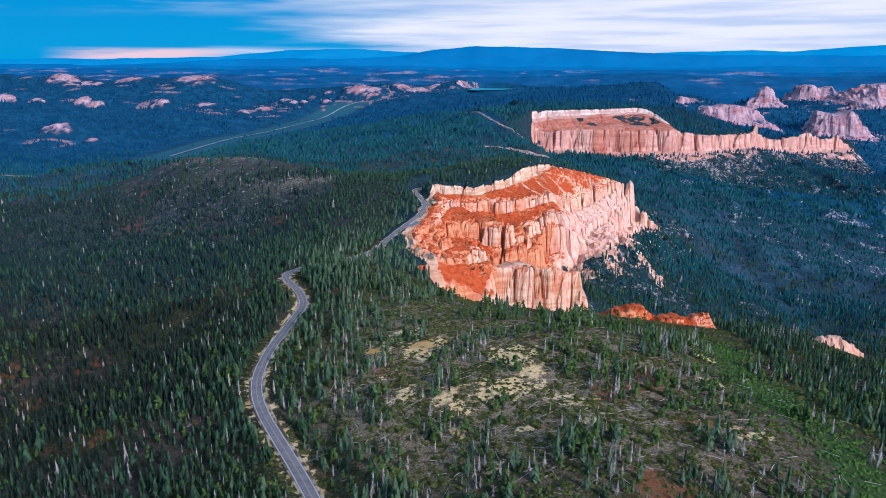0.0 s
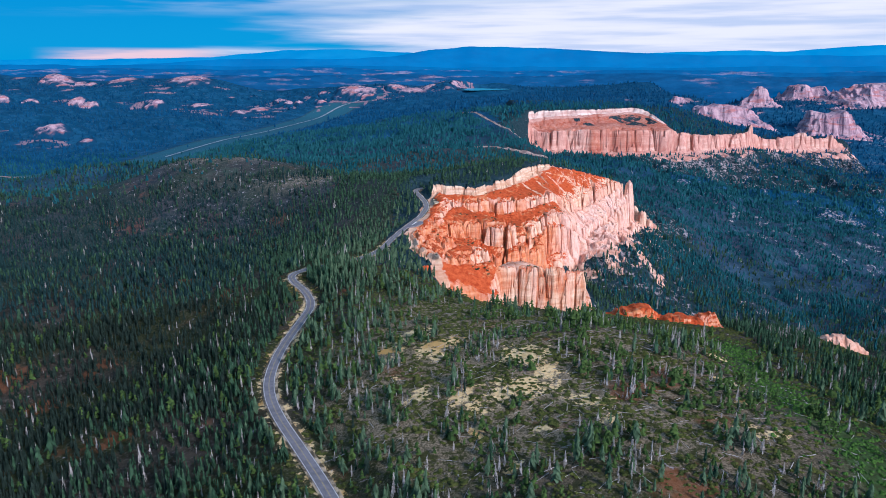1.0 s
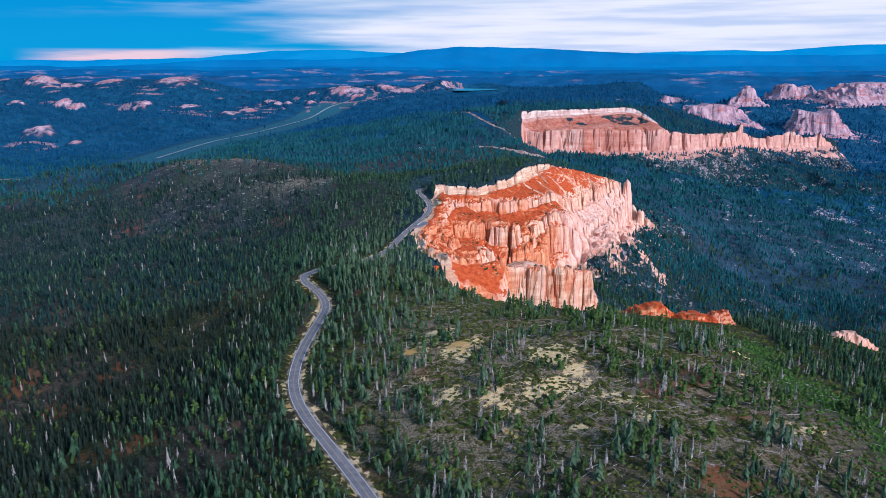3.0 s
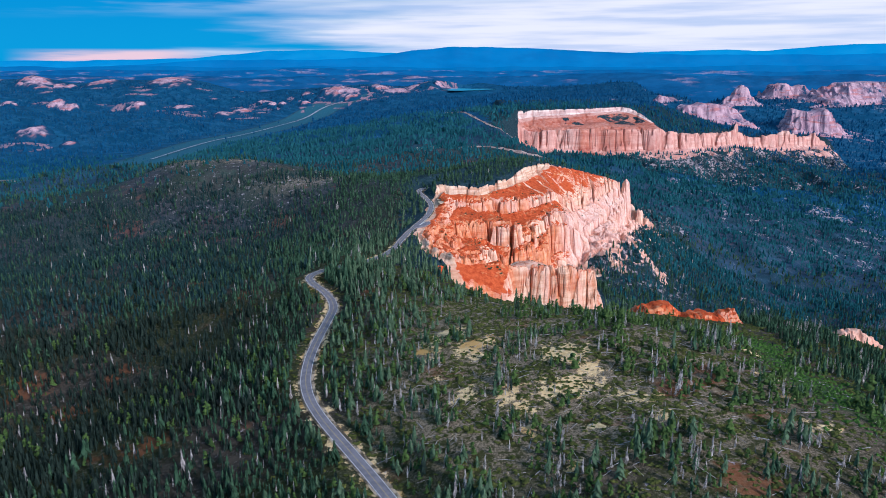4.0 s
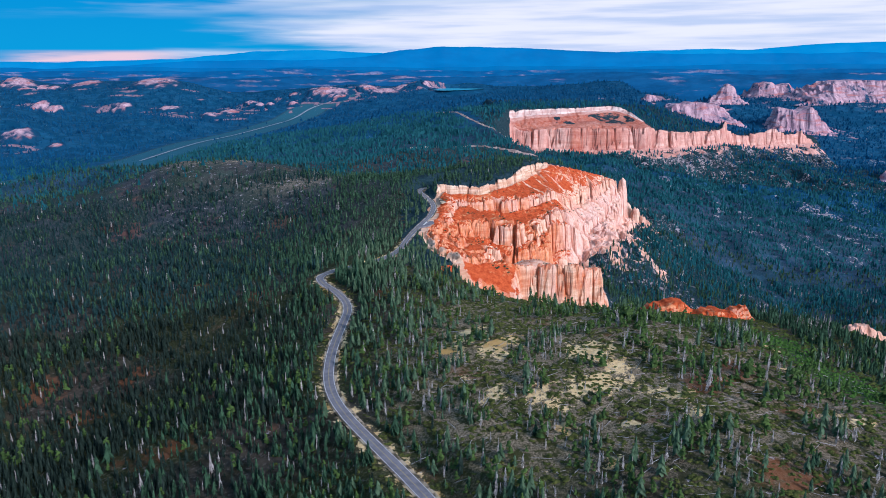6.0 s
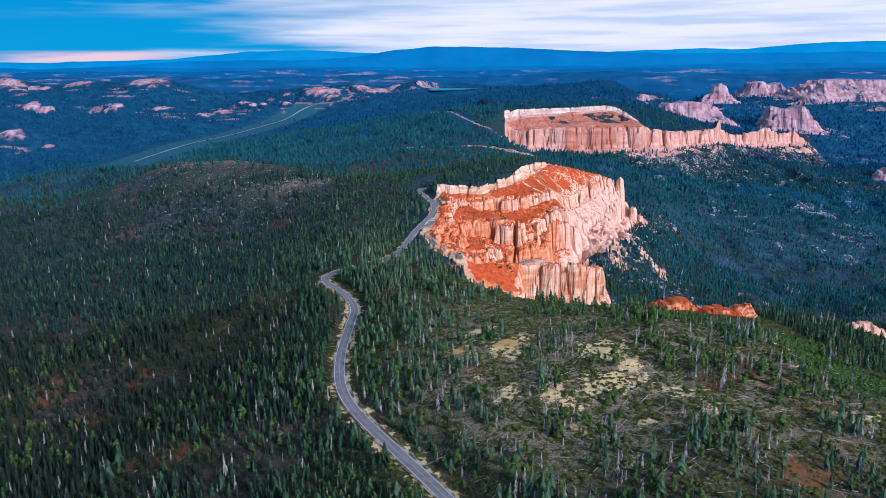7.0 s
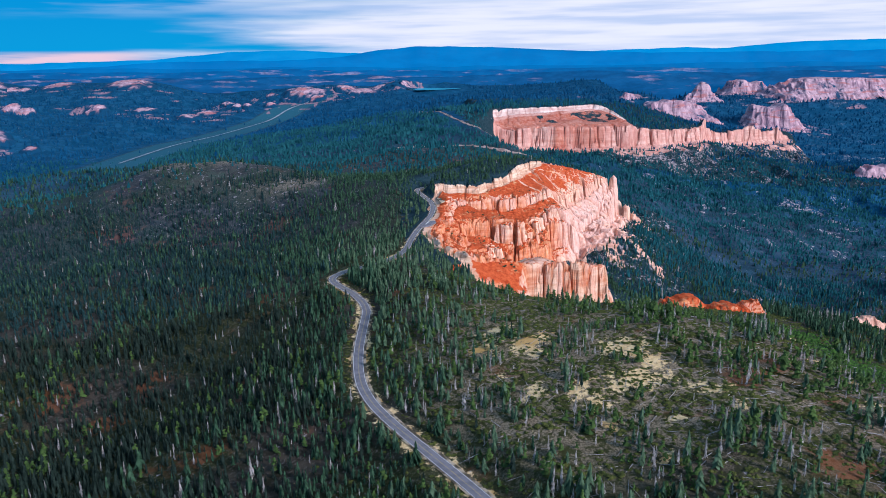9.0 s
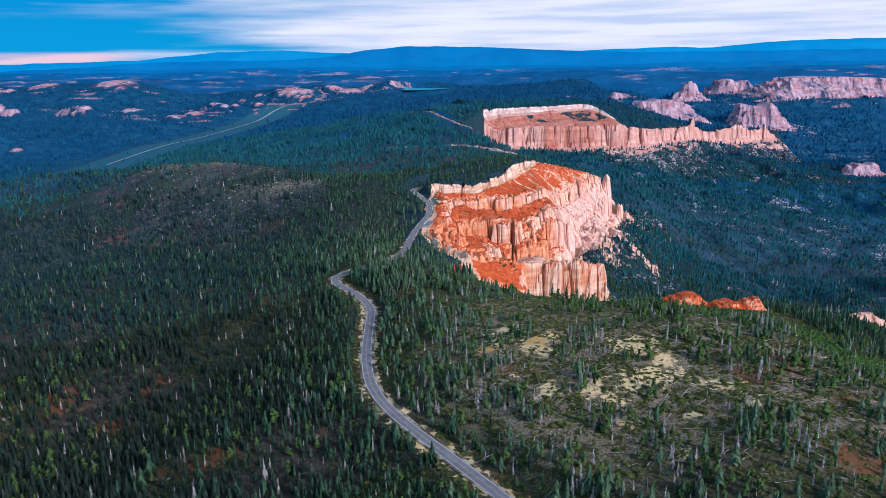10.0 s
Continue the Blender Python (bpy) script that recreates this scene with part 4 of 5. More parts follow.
def build_road():
    fine = smooth_line(ROAD, 3.0)
    road = ribbon("road", fine, -2.95, 2.95, 0.45, MAT["asphalt"])
    tagged(road, "grey two-lane asphalt road winding along the ridge", "road", kind="structure")
    for a, b_, mat, nm in ((-2.68, -2.48, "line", "edge_line"), (2.48, 2.68, "line", "edge_line"), (-0.22, -0.08, "yellow", "centre_line"), (0.08, 0.22, "yellow", "centre_line")):
        ln = ribbon(nm, fine, a, b_, 0.47, MAT[mat])
        ln.parent = road
    for a, b_ in ((-3.9, -2.95), (2.95, 4.4)):
        sh = ribbon("shoulder", fine, a, b_, 0.36, MAT["shoulder"])
        sh.parent = road


def build_pullout():
    """A paved lay-by beside the upper bend, with a painted bar, and a gravel spill."""
    def slab(name, ring, z, mat):
        bm = bmesh.new()
        top = [bm.verts.new((x, y, z)) for x, y in ring]
        low = [bm.verts.new((x, y, z - 1.5)) for x, y in ring]
        bm.faces.new(top)
        for i in range(len(ring)):
            j = (i + 1) % len(ring)
            bm.faces.new((top[j], top[i], low[i], low[j]))
        bmesh.ops.recalc_face_normals(bm, faces=bm.faces)
        me = bpy.data.meshes.new(name)
        bm.to_mesh(me)
        bm.free()
        me.materials.append(MAT[mat])
        return new(name, me)

    pad = slab("pavement", [(-42, 735), (-33, 742), (-23, 757), (-16, 772), (-15, 782), (-22, 790), (-27, 781), (-36, 760)], -17.6, "asphalt")
    tagged(pad, "paved lay-by beside the upper bend of the road", "lay-by", kind="structure")
    bar = slab("painted_bar", [(-36.5, 748), (-35.2, 747.6), (-27.6, 770), (-28.6, 770.4)], -17.5, "line")
    bar.parent = pad
    for ring in ([(-15, 775), (-6, 778), (-3, 783), (-8, 787), (-16, 784)], [(-13, 826), (-7, 832), (-5, 845), (-9, 858), (-15, 862), (-14, 845)], [(-31, 893), (-26, 902), (-20, 918), (-14, 924), (-22, 922), (-30, 908)]):
        x, y = np.mean(ring, 0)
        tagged(slab("gravel_patch", ring, float(height(np.array([x]), np.array([y]))[0]) + 0.5, "shoulder"), "pale gravel patch beside the road", "gravel", kind="structure")


build_road()
build_pullout()


# ---- far ranges ----
def build_range(name, depth, left, right, crest, mat, base=-120):
    """A line of far mountains, with body behind its crest; crest: (x, height) along it."""
    xs = np.linspace(left, right, 420)
    c = np.array(crest, float)
    top = np.interp(xs, c[:, 0], c[:, 1]) + fbm(xs, xs * 0, 320, 5, 201 + len(c), 0.6) * 11
    rows = []
    for k, (dy, h) in enumerate(((-160, 0.0), (-90, 0.45), (-40, 0.78), (0, 1.0), (40, 0.75), (80, 0.0))):
        rows.append(np.stack([xs, depth + dy * 0.35 - 0.13 * np.maximum(xs, 0) + fbm(xs, xs * 0 + k * 40, 120, 3, 205) * 14, base + (top - base) * h], 1))
    co = np.stack(rows, 0)
    i = np.arange(co.shape[0] * co.shape[1]).reshape(co.shape[:2])
    quads = np.stack([i[:-1, :-1], i[:-1, 1:], i[1:, 1:], i[1:, :-1]], -1).reshape(-1, 4)
    tagged(new(name, raw_mesh(name, co.reshape(-1, 3), quads, mat, None, True)), "self-glowing backdrop of hazy blue land along the horizon", "mountains", kind="structure")


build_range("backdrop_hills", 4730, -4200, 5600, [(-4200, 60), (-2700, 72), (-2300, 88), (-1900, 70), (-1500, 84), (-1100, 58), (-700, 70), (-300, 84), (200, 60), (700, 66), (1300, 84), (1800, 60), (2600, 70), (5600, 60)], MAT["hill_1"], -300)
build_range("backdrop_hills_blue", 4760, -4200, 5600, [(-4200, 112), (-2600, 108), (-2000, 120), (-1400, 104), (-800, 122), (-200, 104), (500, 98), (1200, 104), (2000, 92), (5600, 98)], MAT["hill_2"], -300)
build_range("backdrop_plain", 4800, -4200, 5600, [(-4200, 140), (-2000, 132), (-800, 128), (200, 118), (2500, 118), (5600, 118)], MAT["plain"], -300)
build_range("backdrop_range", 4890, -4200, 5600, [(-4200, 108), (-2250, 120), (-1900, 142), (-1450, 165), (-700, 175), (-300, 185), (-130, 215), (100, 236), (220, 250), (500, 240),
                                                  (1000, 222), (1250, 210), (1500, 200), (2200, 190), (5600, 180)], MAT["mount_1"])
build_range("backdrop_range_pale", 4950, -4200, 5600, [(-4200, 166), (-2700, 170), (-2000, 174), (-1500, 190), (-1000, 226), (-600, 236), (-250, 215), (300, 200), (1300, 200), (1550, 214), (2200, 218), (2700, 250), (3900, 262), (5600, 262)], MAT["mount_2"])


# ---- tracks, banks and water in the distance ----
CUTS = [[(-40, 1602), (0, 1572), (97, 1513), (150, 1440), (215, 1395)], [(58, 2390), (95, 2180), (131, 1968), (160, 1800), (184, 1670)]]


def build_tracks():
    for line, tall, label in ((CUTS[0], 3.0, "pale cut bank above the ridge road"), (CUTS[1], 2.5, "pale grey ridge road running away through forest")):
        f = smooth_line([(*p, 0) for p in line], 5.0)
        n = len(f)
        ragged = tall * np.clip(0.62 + 1.5 * fbm(f[:, 0], f[:, 1], 28, 3, 181), 0.08, 1.6)
        rows = []
        for off, up in ((-5, 0.6), (0, 0.9), (3, 0.55), (6, 1.0), (9, 0.4)):
            x, y = f[:, 0] + 0.35 * off, f[:, 1] + off
            rows.append(np.stack([x, y, height(x, y) + 0.8 + up * ragged * (off > 0)], 1))
        co = np.stack(rows, 1)
        i = np.arange(n * 5).reshape(n, 5)
        quads = np.stack([i[:-1, :-1], i[:-1, 1:], i[1:, 1:], i[1:, :-1]], -1).reshape(-1, 4)
        tagged(new("road", raw_mesh("road", co.reshape(-1, 3), quads, MAT["dirt"])), label, "road", kind="structure")
    f = smooth_line(VALLEY_ROAD, 20.0)
    tagged(ribbon("road", f[20:], -4.5, 4.5, 2.5, MAT["valley_dirt"], False), "pale road along the valley floor", "road", kind="structure")
    for line in ([(-1500, 1960), (-1180, 1930), (-1040, 1895), (-900, 1905)], [(-1040, 1895), (-1150, 1800), (-1400, 1700)]):
        f = smooth_line([(*p, 0) for p in line], 14.0)
        tagged(ribbon("road", f, -7, 7, 2.0, MAT["dirt"], False), "dirt track across the valley meadow", "road", kind="structure")


def build_lake():
    a = np.linspace(0, 6.2832, 60, endpoint=False)
    r = 1 + 0.18 * np.sin(3 * a + 1) + 0.1 * np.sin(5 * a)
    co = np.stack([268 + 150 * r * np.cos(a), 4480 + 170 * r * np.sin(a), np.full_like(a, -10.0)], 1)
    me = bpy.data.meshes.new("lake")
    me.from_pydata([tuple(v) for v in co], [], [tuple(range(60))])
    me.materials.append(MAT["lake"])
    tagged(new("water", me), "small turquoise lake in the far valley", "lake", kind="structure")


build_tracks()
build_lake()


# ---- buttes and badland mounds ----
def butte(x, y, z, half, tall, deep, seed, flat=0.3, lean=0.0, mat="pale_rock", label="pink eroded badland mound among dark forest", sharp=0.25, power=1.0):
    """A gullied mound: half its breadth, its height over z, its depth from front to back."""
    n, m = (150 if half > 300 else 56), 26
    u, v = np.linspace(-1.15, 1.15, n), np.linspace(-1.2, 1.2, m)
    gu, gv = np.meshgrid(u, v)
    w = fbm(gu * 3 + seed, gv * 3, 1.0, 3, 400 + seed)
    gully = ridged(gu * half / (tall * 0.6) + seed * 3.1, gv * 0.9, 1.0, 3, 420 + seed)
    r = np.maximum(np.abs(gu + lean * 0.3 * gv) + 0.32 * w, np.abs(gv)) * 0.55 + np.hypot(gu, gv) * 0.45 + (0.62 - gully) * 0.55 * sharp * 2
    prof = ss(r, 1.02, flat)
    crest = 1 + 0.34 * fbm(gu * 2.2 + seed * 1.7, gv * 0 + seed, 1.0, 3, 440 + seed) + lean * gu * 0.6
    step = prof**power + 0.05 * np.sin(prof * 22) * prof
    zz = z + tall * crest * step - 45 * ss(r, 0.95, 1.3) - 4
    co = np.stack([x + gu * half, y + gv * deep, zz], -1).reshape(-1, 3)
    i = np.arange(n * m).reshape(m, n)
    quads = np.stack([i[:-1, :-1], i[:-1, 1:], i[1:, 1:], i[1:, :-1]], -1).reshape(-1, 4)
    ob = new("butte", raw_mesh("butte", co, quads, MAT[mat]))
    return tagged(ob, label, "rock formation", "badland mounds")


def bare_slope(x, y, half, tall, lean, seed):
    """A wooded hill's worn face: a ridge of bare pink soil that falls to one side, its edges grown over."""
    n, m = 44, 20
    gu, gv = np.meshgrid(np.linspace(-1.25, 1.25, n), np.linspace(-1.2, 1.2, m))
    rill = ridged(gu * half / 26 + 0.6 * gv * lean + seed * 2.3, gv * 0.5, 1.0, 3, 460 + seed)
    w = fbm(gu * 2.4 + seed, gv * 2.4, 1.0, 3, 480 + seed)
    r = np.hypot(gu - 0.12 * lean, gv) + 0.22 * w + (0.6 - rill) * 0.16
    crest = np.clip(0.95 + 0.55 * lean * gu, 0.1, 1.5)
    prof = np.clip(1.12 - r, 0, 1.12) ** 0.85
    px, py = x + gu * half, y + gv * max(38, half * 0.8)
    zz = height(px, py) + 7 * ss(r, 1.08, 0.8) + tall * 0.42 * crest * prof - 7 * ss(r, 1.0, 1.2)
    co = np.stack([px, py, zz], -1).reshape(-1, 3)
    i = np.arange(n * m).reshape(m, n)
    quads = np.stack([i[:-1, :-1], i[:-1, 1:], i[1:, 1:], i[1:, :-1]], -1).reshape(-1, 4)
    grown = ss(r + 0.5 * fbm(gu * half, gv * half, 26, 4, 500 + seed), 0.48, 0.80)
    ob = new("bare_slope", raw_mesh("bare_slope", co, quads, MAT["pale_rock"], dict(grown=grown)))
    return tagged(ob, "bare pink eroded slope among dark forest", "rock formation", "badland slopes")


for k, (bx, by, bz, half, tall, lean) in enumerate(WEST_SLOPES + NORTH_SLOPES):
    bare_slope(bx, by, half, tall, lean, k)
for k, (bx, by, bz, half, tall, lean) in enumerate(EAST_BUTTES):
    butte(bx, by, bz, half * (1.0 if half > 300 else 1.3), tall, min(180, max(40, half * 0.7)), 24 + k, (0.60 if half > 300 else 0.40) if half > 145 else 0.22, sharp=0.36 if by == 3300 else 0.24, power=1.0 if half > 300 else 1.9)


def outcrop(x, y, z, half, tall, deep, seed, red, label):
    ob = butte(x, y, z, half, tall, deep, seed, 0.30 if red > 0.5 else 0.05, 0.35, "cliff", label, 0.28 if red > 0.5 else 0.5)
    n = len(ob.data.vertices)
    for key, v in (("red", red), ("soil", red)):
        a = ob.data.attributes.new(key, "FLOAT", "POINT")
        a.data.foreach_set("value", np.full(n, v, np.float32))
    ob.name = "rock_outcrop"
    ob["group"] = "rim outcrops"
    return ob


outcrop(132, 486, -25, 25, 8, 16, 51, 0.9, "bright orange eroded outcrop at the rim")
outcrop(160, 473, -26, 23, 7, 16, 57, 1.0, "bright orange earth slope at the rim")
outcrop(179, 478, -26, 12, 9, 9, 53, 0.6, "orange and pink rock pinnacle beside young trees")
outcrop(285, 496, -52, 20, 11, 13, 55, 0.1, "pale pink rock outcrop above the canyon")


# ---- trees ----
rng = np.random.default_rng(7)


def conifer(tiers, points, seed, width=0.20, droop=0.10, bare=0.12):
    """A unit conifer crown one metre high: jagged skirts, narrowing upwards. Vertices and triangles."""
    r = np.random.default_rng(seed)
    co, tri = [], []
    for k in range(tiers):
        f = k / tiers
        z0 = bare + (1 - bare) * f
        z1 = bare + (1 - bare) * min(1.0, f + 1.75 / tiers)
        rad = width * min(1.0, 0.72 + 1.4 * f) * (1 - f) ** 0.75 * r.uniform(0.72, 1.22) + 0.010
        n = len(co)
        co.append((r.uniform(-0.01, 0.01), r.uniform(-0.01, 0.01), z1))
        turn = r.uniform(0, 6.28)
        for j in range(points):
            a = turn + 6.2832 * (j + r.uniform(-0.3, 0.3)) / points
            q = rad * (r.uniform(0.85, 1.2) if j % 2 == 0 else r.uniform(0.42, 0.7))
            co.append((q * math.cos(a), q * math.sin(a), z0 - droop * rad * (1 if j % 2 == 0 else -1.2) + r.uniform(-0.012, 0.012)))
        for j in range(points):
            tri.append((n, n + 1 + j, n + 1 + (j + 1) % points))
    return np.array(co), np.array(tri)


def snag(seed, limbs=9):
    """A unit dead tree: tapered stem with short bare limbs."""
    r = np.random.default_rng(seed)
    co, tri = [], []

    def rod(a, b_, ra, rb):
        n = len(co)
        for p, q in ((a, ra), (b_, rb)):
            for j in range(3):
                w = 2.094 * j + n
                co.append((p[0] + q * math.cos(w), p[1] + q * math.sin(w), p[2] + (q * 0.4 if p is b_ else 0)))
        for j in range(3):
            i, k = n + j, n + (j + 1) % 3
            tri.extend([(i, k, k + 3), (i, k + 3, i + 3)])

    rod((0, 0, 0), (r.uniform(-0.02, 0.02), 0, 1), 0.020, 0.004)
    for _ in range(limbs):
        z, a, ln = r.uniform(0.3, 0.93), r.uniform(0, 6.28), r.uniform(0.06, 0.15)
        ln *= 1.25 - z * 0.8
        rod((0, 0, z), (ln * math.cos(a), ln * math.sin(a), z + r.uniform(-0.05, 0.05)), 0.008, 0.003)
    return np.array(co), np.array(tri)


def dead_tree(seed):
    """A unit dead conifer with its grey twigs still on, on a bare stem."""
    a, ta = snag(seed, 12)
    b_, tb = conifer(10, 11, seed, 0.10, 0.9, 0.16)
    return np.concatenate([a, b_]), np.concatenate([ta, tb[::3] + len(a)])


def bush(seed):
    """A unit low shrub: lumpy dome of leaves."""
    r = np.random.default_rng(seed)
    co, tri = [], []
    for _ in range(5):
        a, d, h = r.uniform(0, 6.28), r.uniform(0, 0.4), r.uniform(0.25, 0.6)
        cx, cy = d * math.cos(a), d * math.sin(a)
        n = len(co)
        co.append((cx + r.uniform(-0.05, 0.05), cy, h))
        m, w = 5, r.uniform(0.26, 0.42)
        for j in range(m):
            t = 6.2832 * j / m + r.uniform(-0.3, 0.3)
            co.append((cx + w * math.cos(t), cy + w * math.sin(t), h * r.uniform(0.15, 0.55)))
        for j in range(m):
            tri.append((n, n + 1 + j, n + 1 + (j + 1) % m))
    return np.array(co), np.array(tri)


def pine_crown(seed):
    """A unit pine: open clumps up a stem, rounder than a spruce."""
    r = np.random.default_rng(seed)
    co, tri = [], []
    for k in range(8):
        z = 0.20 + 0.76 * (k + r.uniform(0, 1)) / 8
        a, d = r.uniform(0, 6.28), (0.17 * (1.02 - z) ** 0.75) * r.uniform(0.2, 1.0)
        cx, cy = d * math.cos(a), d * math.sin(a)
        n, m, w = len(co), 5, r.uniform(0.95, 1.25) * (0.055 + 0.080 * (1 - z))
        co.append((cx, cy, z + w * 1.5))
        co.append((cx, cy, z - w * 0.35))
        for j in range(m):
            t = 6.2832 * j / m + r.uniform(-0.3, 0.3)
            q = w * r.uniform(0.75, 1.3)
            co.append((cx + q * math.cos(t), cy + q * math.sin(t), z + r.uniform(-0.03, 0.02)))
        for j in range(m):
            tri.append((n, n + 2 + j, n + 2 + (j + 1) % m))
            tri.append((n + 1, n + 2 + (j + 1) % m, n + 2 + j))
    return np.array(co), np.array(tri)


def scatter_mesh(name, protos, place, size, wide, mat, label, category):
    """One joined mesh of many plants: place (n, 3), size in metres, wide the breadth's factor."""
    if len(place) == 0:
        return
    pick = rng.integers(0, len(protos), len(place))
    turn = rng.uniform(0, 6.2832, len(place))
    cos, tris, off = [], [], 0
    for k, (co, tri) in enumerate(protos):
        m = pick == k
        if not m.any():
            continue
        c, s = np.cos(turn[m])[:, None], np.sin(turn[m])[:, None]
        w = (size[m] * wide[m])[:, None]
        lean = rng.normal(0, 0.025, (m.sum(), 2))
        zz = co[None, :, 2] * size[m][:, None]
        xx = (co[None, :, 0] * c - co[None, :, 1] * s) * w + lean[:, :1] * zz
        yy = (co[None, :, 0] * s + co[None, :, 1] * c) * w + lean[:, 1:] * zz
        p = np.stack([xx, yy, zz], -1) + place[m][:, None, :]
        cos.append(p.reshape(-1, 3))
        tris.append((tri[None] + (np.arange(m.sum()) * len(co))[:, None, None] + off).reshape(-1, 3))
        off += m.sum() * len(co)
    ob = new(name, raw_mesh(name, np.concatenate(cos), np.concatenate(tris), mat))
    tagged(ob, label, category, kind="stuff")


def sites(x0, x1, y0, y1, spacing):
    """Jittered places over a stretch of land."""
    nx, ny = int((x1 - x0) / spacing), int((y1 - y0) / spacing)
    gx, gy = np.meshgrid(np.arange(nx), np.arange(ny))
    x = x0 + (gx + rng.uniform(0.02, 0.98, gx.shape)) * spacing
    y = y0 + (gy + rng.uniform(0.02, 0.98, gy.shape)) * spacing
    return x.ravel(), y.ravel()


def seen(x, y):
    """Land that lies ahead of the flight, within its broad sweep."""
    return (x > -0.66 * y - 130) & (x < 0.72 * y + 60) & (y > 150)


def forest_density(x, y, z, info):
    """How thickly the conifers stand, 0 to 1."""
    patch = fbm(x, y, 45, 4, 301)
    d = 0.80 + 0.70 * patch + 0.16 * ss(x, 0, -150) * (y < 1050)
    knoll = np.exp(-(((x - 24) / 98) ** 2 + ((y - 300) / 95) ** 2)) + 0.9 * np.exp(-(((x - 120) / 60) ** 2 + ((y - 280) / 110) ** 2)) + 1.2 * np.exp(-(((x - 60) / 75) ** 2 + ((y - 470) / 50) ** 2))
    clump = ss(fbm(x, y, 15, 3, 305), -0.14, 0.24)
    d = d - 0.15 * ss(patch, 0.1, -0.4) + 0.3 * ss(info["rim"], 50, 140)
    k = np.clip(knoll * 1.2, 0, 1)
    d = d * (1 - k) + k * (1.45 * clump + 0.07) - 0.5 * spots(x, y, SAND)
    d = d - 0.75 * np.exp(-(((x - 55) / 75) ** 2 + ((y - 440) / 45) ** 2)) - 0.9 * green_slope(x, y)
    scar = np.exp(-(((x + 330) / 150) ** 2 + ((y - 1085) / 60) ** 2)) * 0.48 + np.exp(-(((x + 180) / 60) ** 2 + ((y - 985) / 35) ** 2)) * 0.5
    d = d - scar - 0.42 * np.exp(-(((x + 10) / 60) ** 2 + ((y - 400) / 75) ** 2))
    d = np.maximum(d, np.exp(-(((x + 92) / 26) ** 2 + ((y - 545) / 42) ** 2)) * 1.3)
    d = np.where(info["road"] < 8.0 + 3.0 * ss(np.abs(y - 525), 55, 30), 0, d)
    d = d * (1 - 0.62 * rocky(x, y, info))
    for bx, by, bz, half, tall in BUTTES:
        d = np.where((np.abs(x - bx) < half * 1.02) & (y - by < min(half, 180) * 0.5) & (y - by > -min(half, 180) * 0.4), d * 0.04, d)
    for ox, oy, ow in ((147, 480, 40), (180, 466, 16), (285, 495, 22)):
        d = np.where((np.abs(x - ox) < ow) & (y < oy + 14) & (y > oy - 58), d * 0.07, d)
    foot = ss(info["s4"] + 14 * fbm(x, y, 22, 3, 307), 22, 44) * (~info["fin"])
    d = np.where(info["rock"] > 0.4, foot * (0.45 + 0.5 * d), d)
    d = np.where((info["rock"] > 0.4) & (x < 142), 0, d)
    wall = (info["mf"] > 0.5) & ((info["w2"] > -6) & (info["w2"] < 34) | (info["w1"] > -4) & (info["w2"] < 34) & (x < 690))
    d = np.where(wall, 0, d)
    d = np.where((info["mf"] > 0.5) & (info["w2"] >= 34) & (info["w2"] < 190), d * 0.6, d)
    vd = np.minimum(along(x, y, VALLEY_ROAD)[0], np.hypot((x + 1080) / 1.6, y - 1900))
    d = np.where(vd < 130, d * 0.04, d)
    for line in CUTS:
        cd = along(x, y - 9, line)[0]
        d = np.where(cd < 20, 0, d)
    return np.where(np.hypot((x - 268) / 150, (y - 4480) / 170) < 1.5, 0, d)


def mesh_of(name, co, tri, mat):
    return raw_mesh(name, co, tri, mat)


def stem(top, r0, r1):
    """A unit trunk: six-sided and tapered."""
    co, tri = [], []
    for z, r in ((-0.05, r0), (top, r1)):
        for j in range(6):
            co.append((r * math.cos(1.0472 * j), r * math.sin(1.0472 * j), z))
    for j in range(6):
        k = (j + 1) % 6
        tri.extend([(j, k, k + 6), (j, k + 6, j + 6)])
    return np.array(co), np.array(tri)


def tree_kinds():
    """Single trees with trunk and crown: spruce, pine and dead."""
    kinds = {"spruce": [], "pine": [], "dead": []}
    for k in range(6):
        kinds["spruce"].append(("spruce_tree", [("trunk", *stem(0.5, 0.022, 0.010), "bark"), ("crown", *conifer(11, 13, 220 + k, 0.150 + 0.018 * (k % 4), 0.5, 0.04 + 0.05 * (k % 3)), "spruce")], "dark green spruce standing on the ridge", "tree"))
    for k in range(5):
        kinds["pine"].append(("pine_tree", [("trunk", *stem(0.8, 0.024, 0.008), "bark"), ("crown", *pine_crown(240 + k), "pine")], "yellow-green open-crowned pine on the ridge", "tree"))
    for k in range(4):
        a, ta = snag(260 + k, 9)
        t, tt = conifer(10, 11, 260 + k, 0.10, 0.9, 0.16)
        kinds["dead"].append(("dead_tree", [("trunk", a, ta, "dead"), ("dead_crown", t, tt[::3], "dead")], "bleached grey dead conifer still standing", "dead tree"))
    return kinds


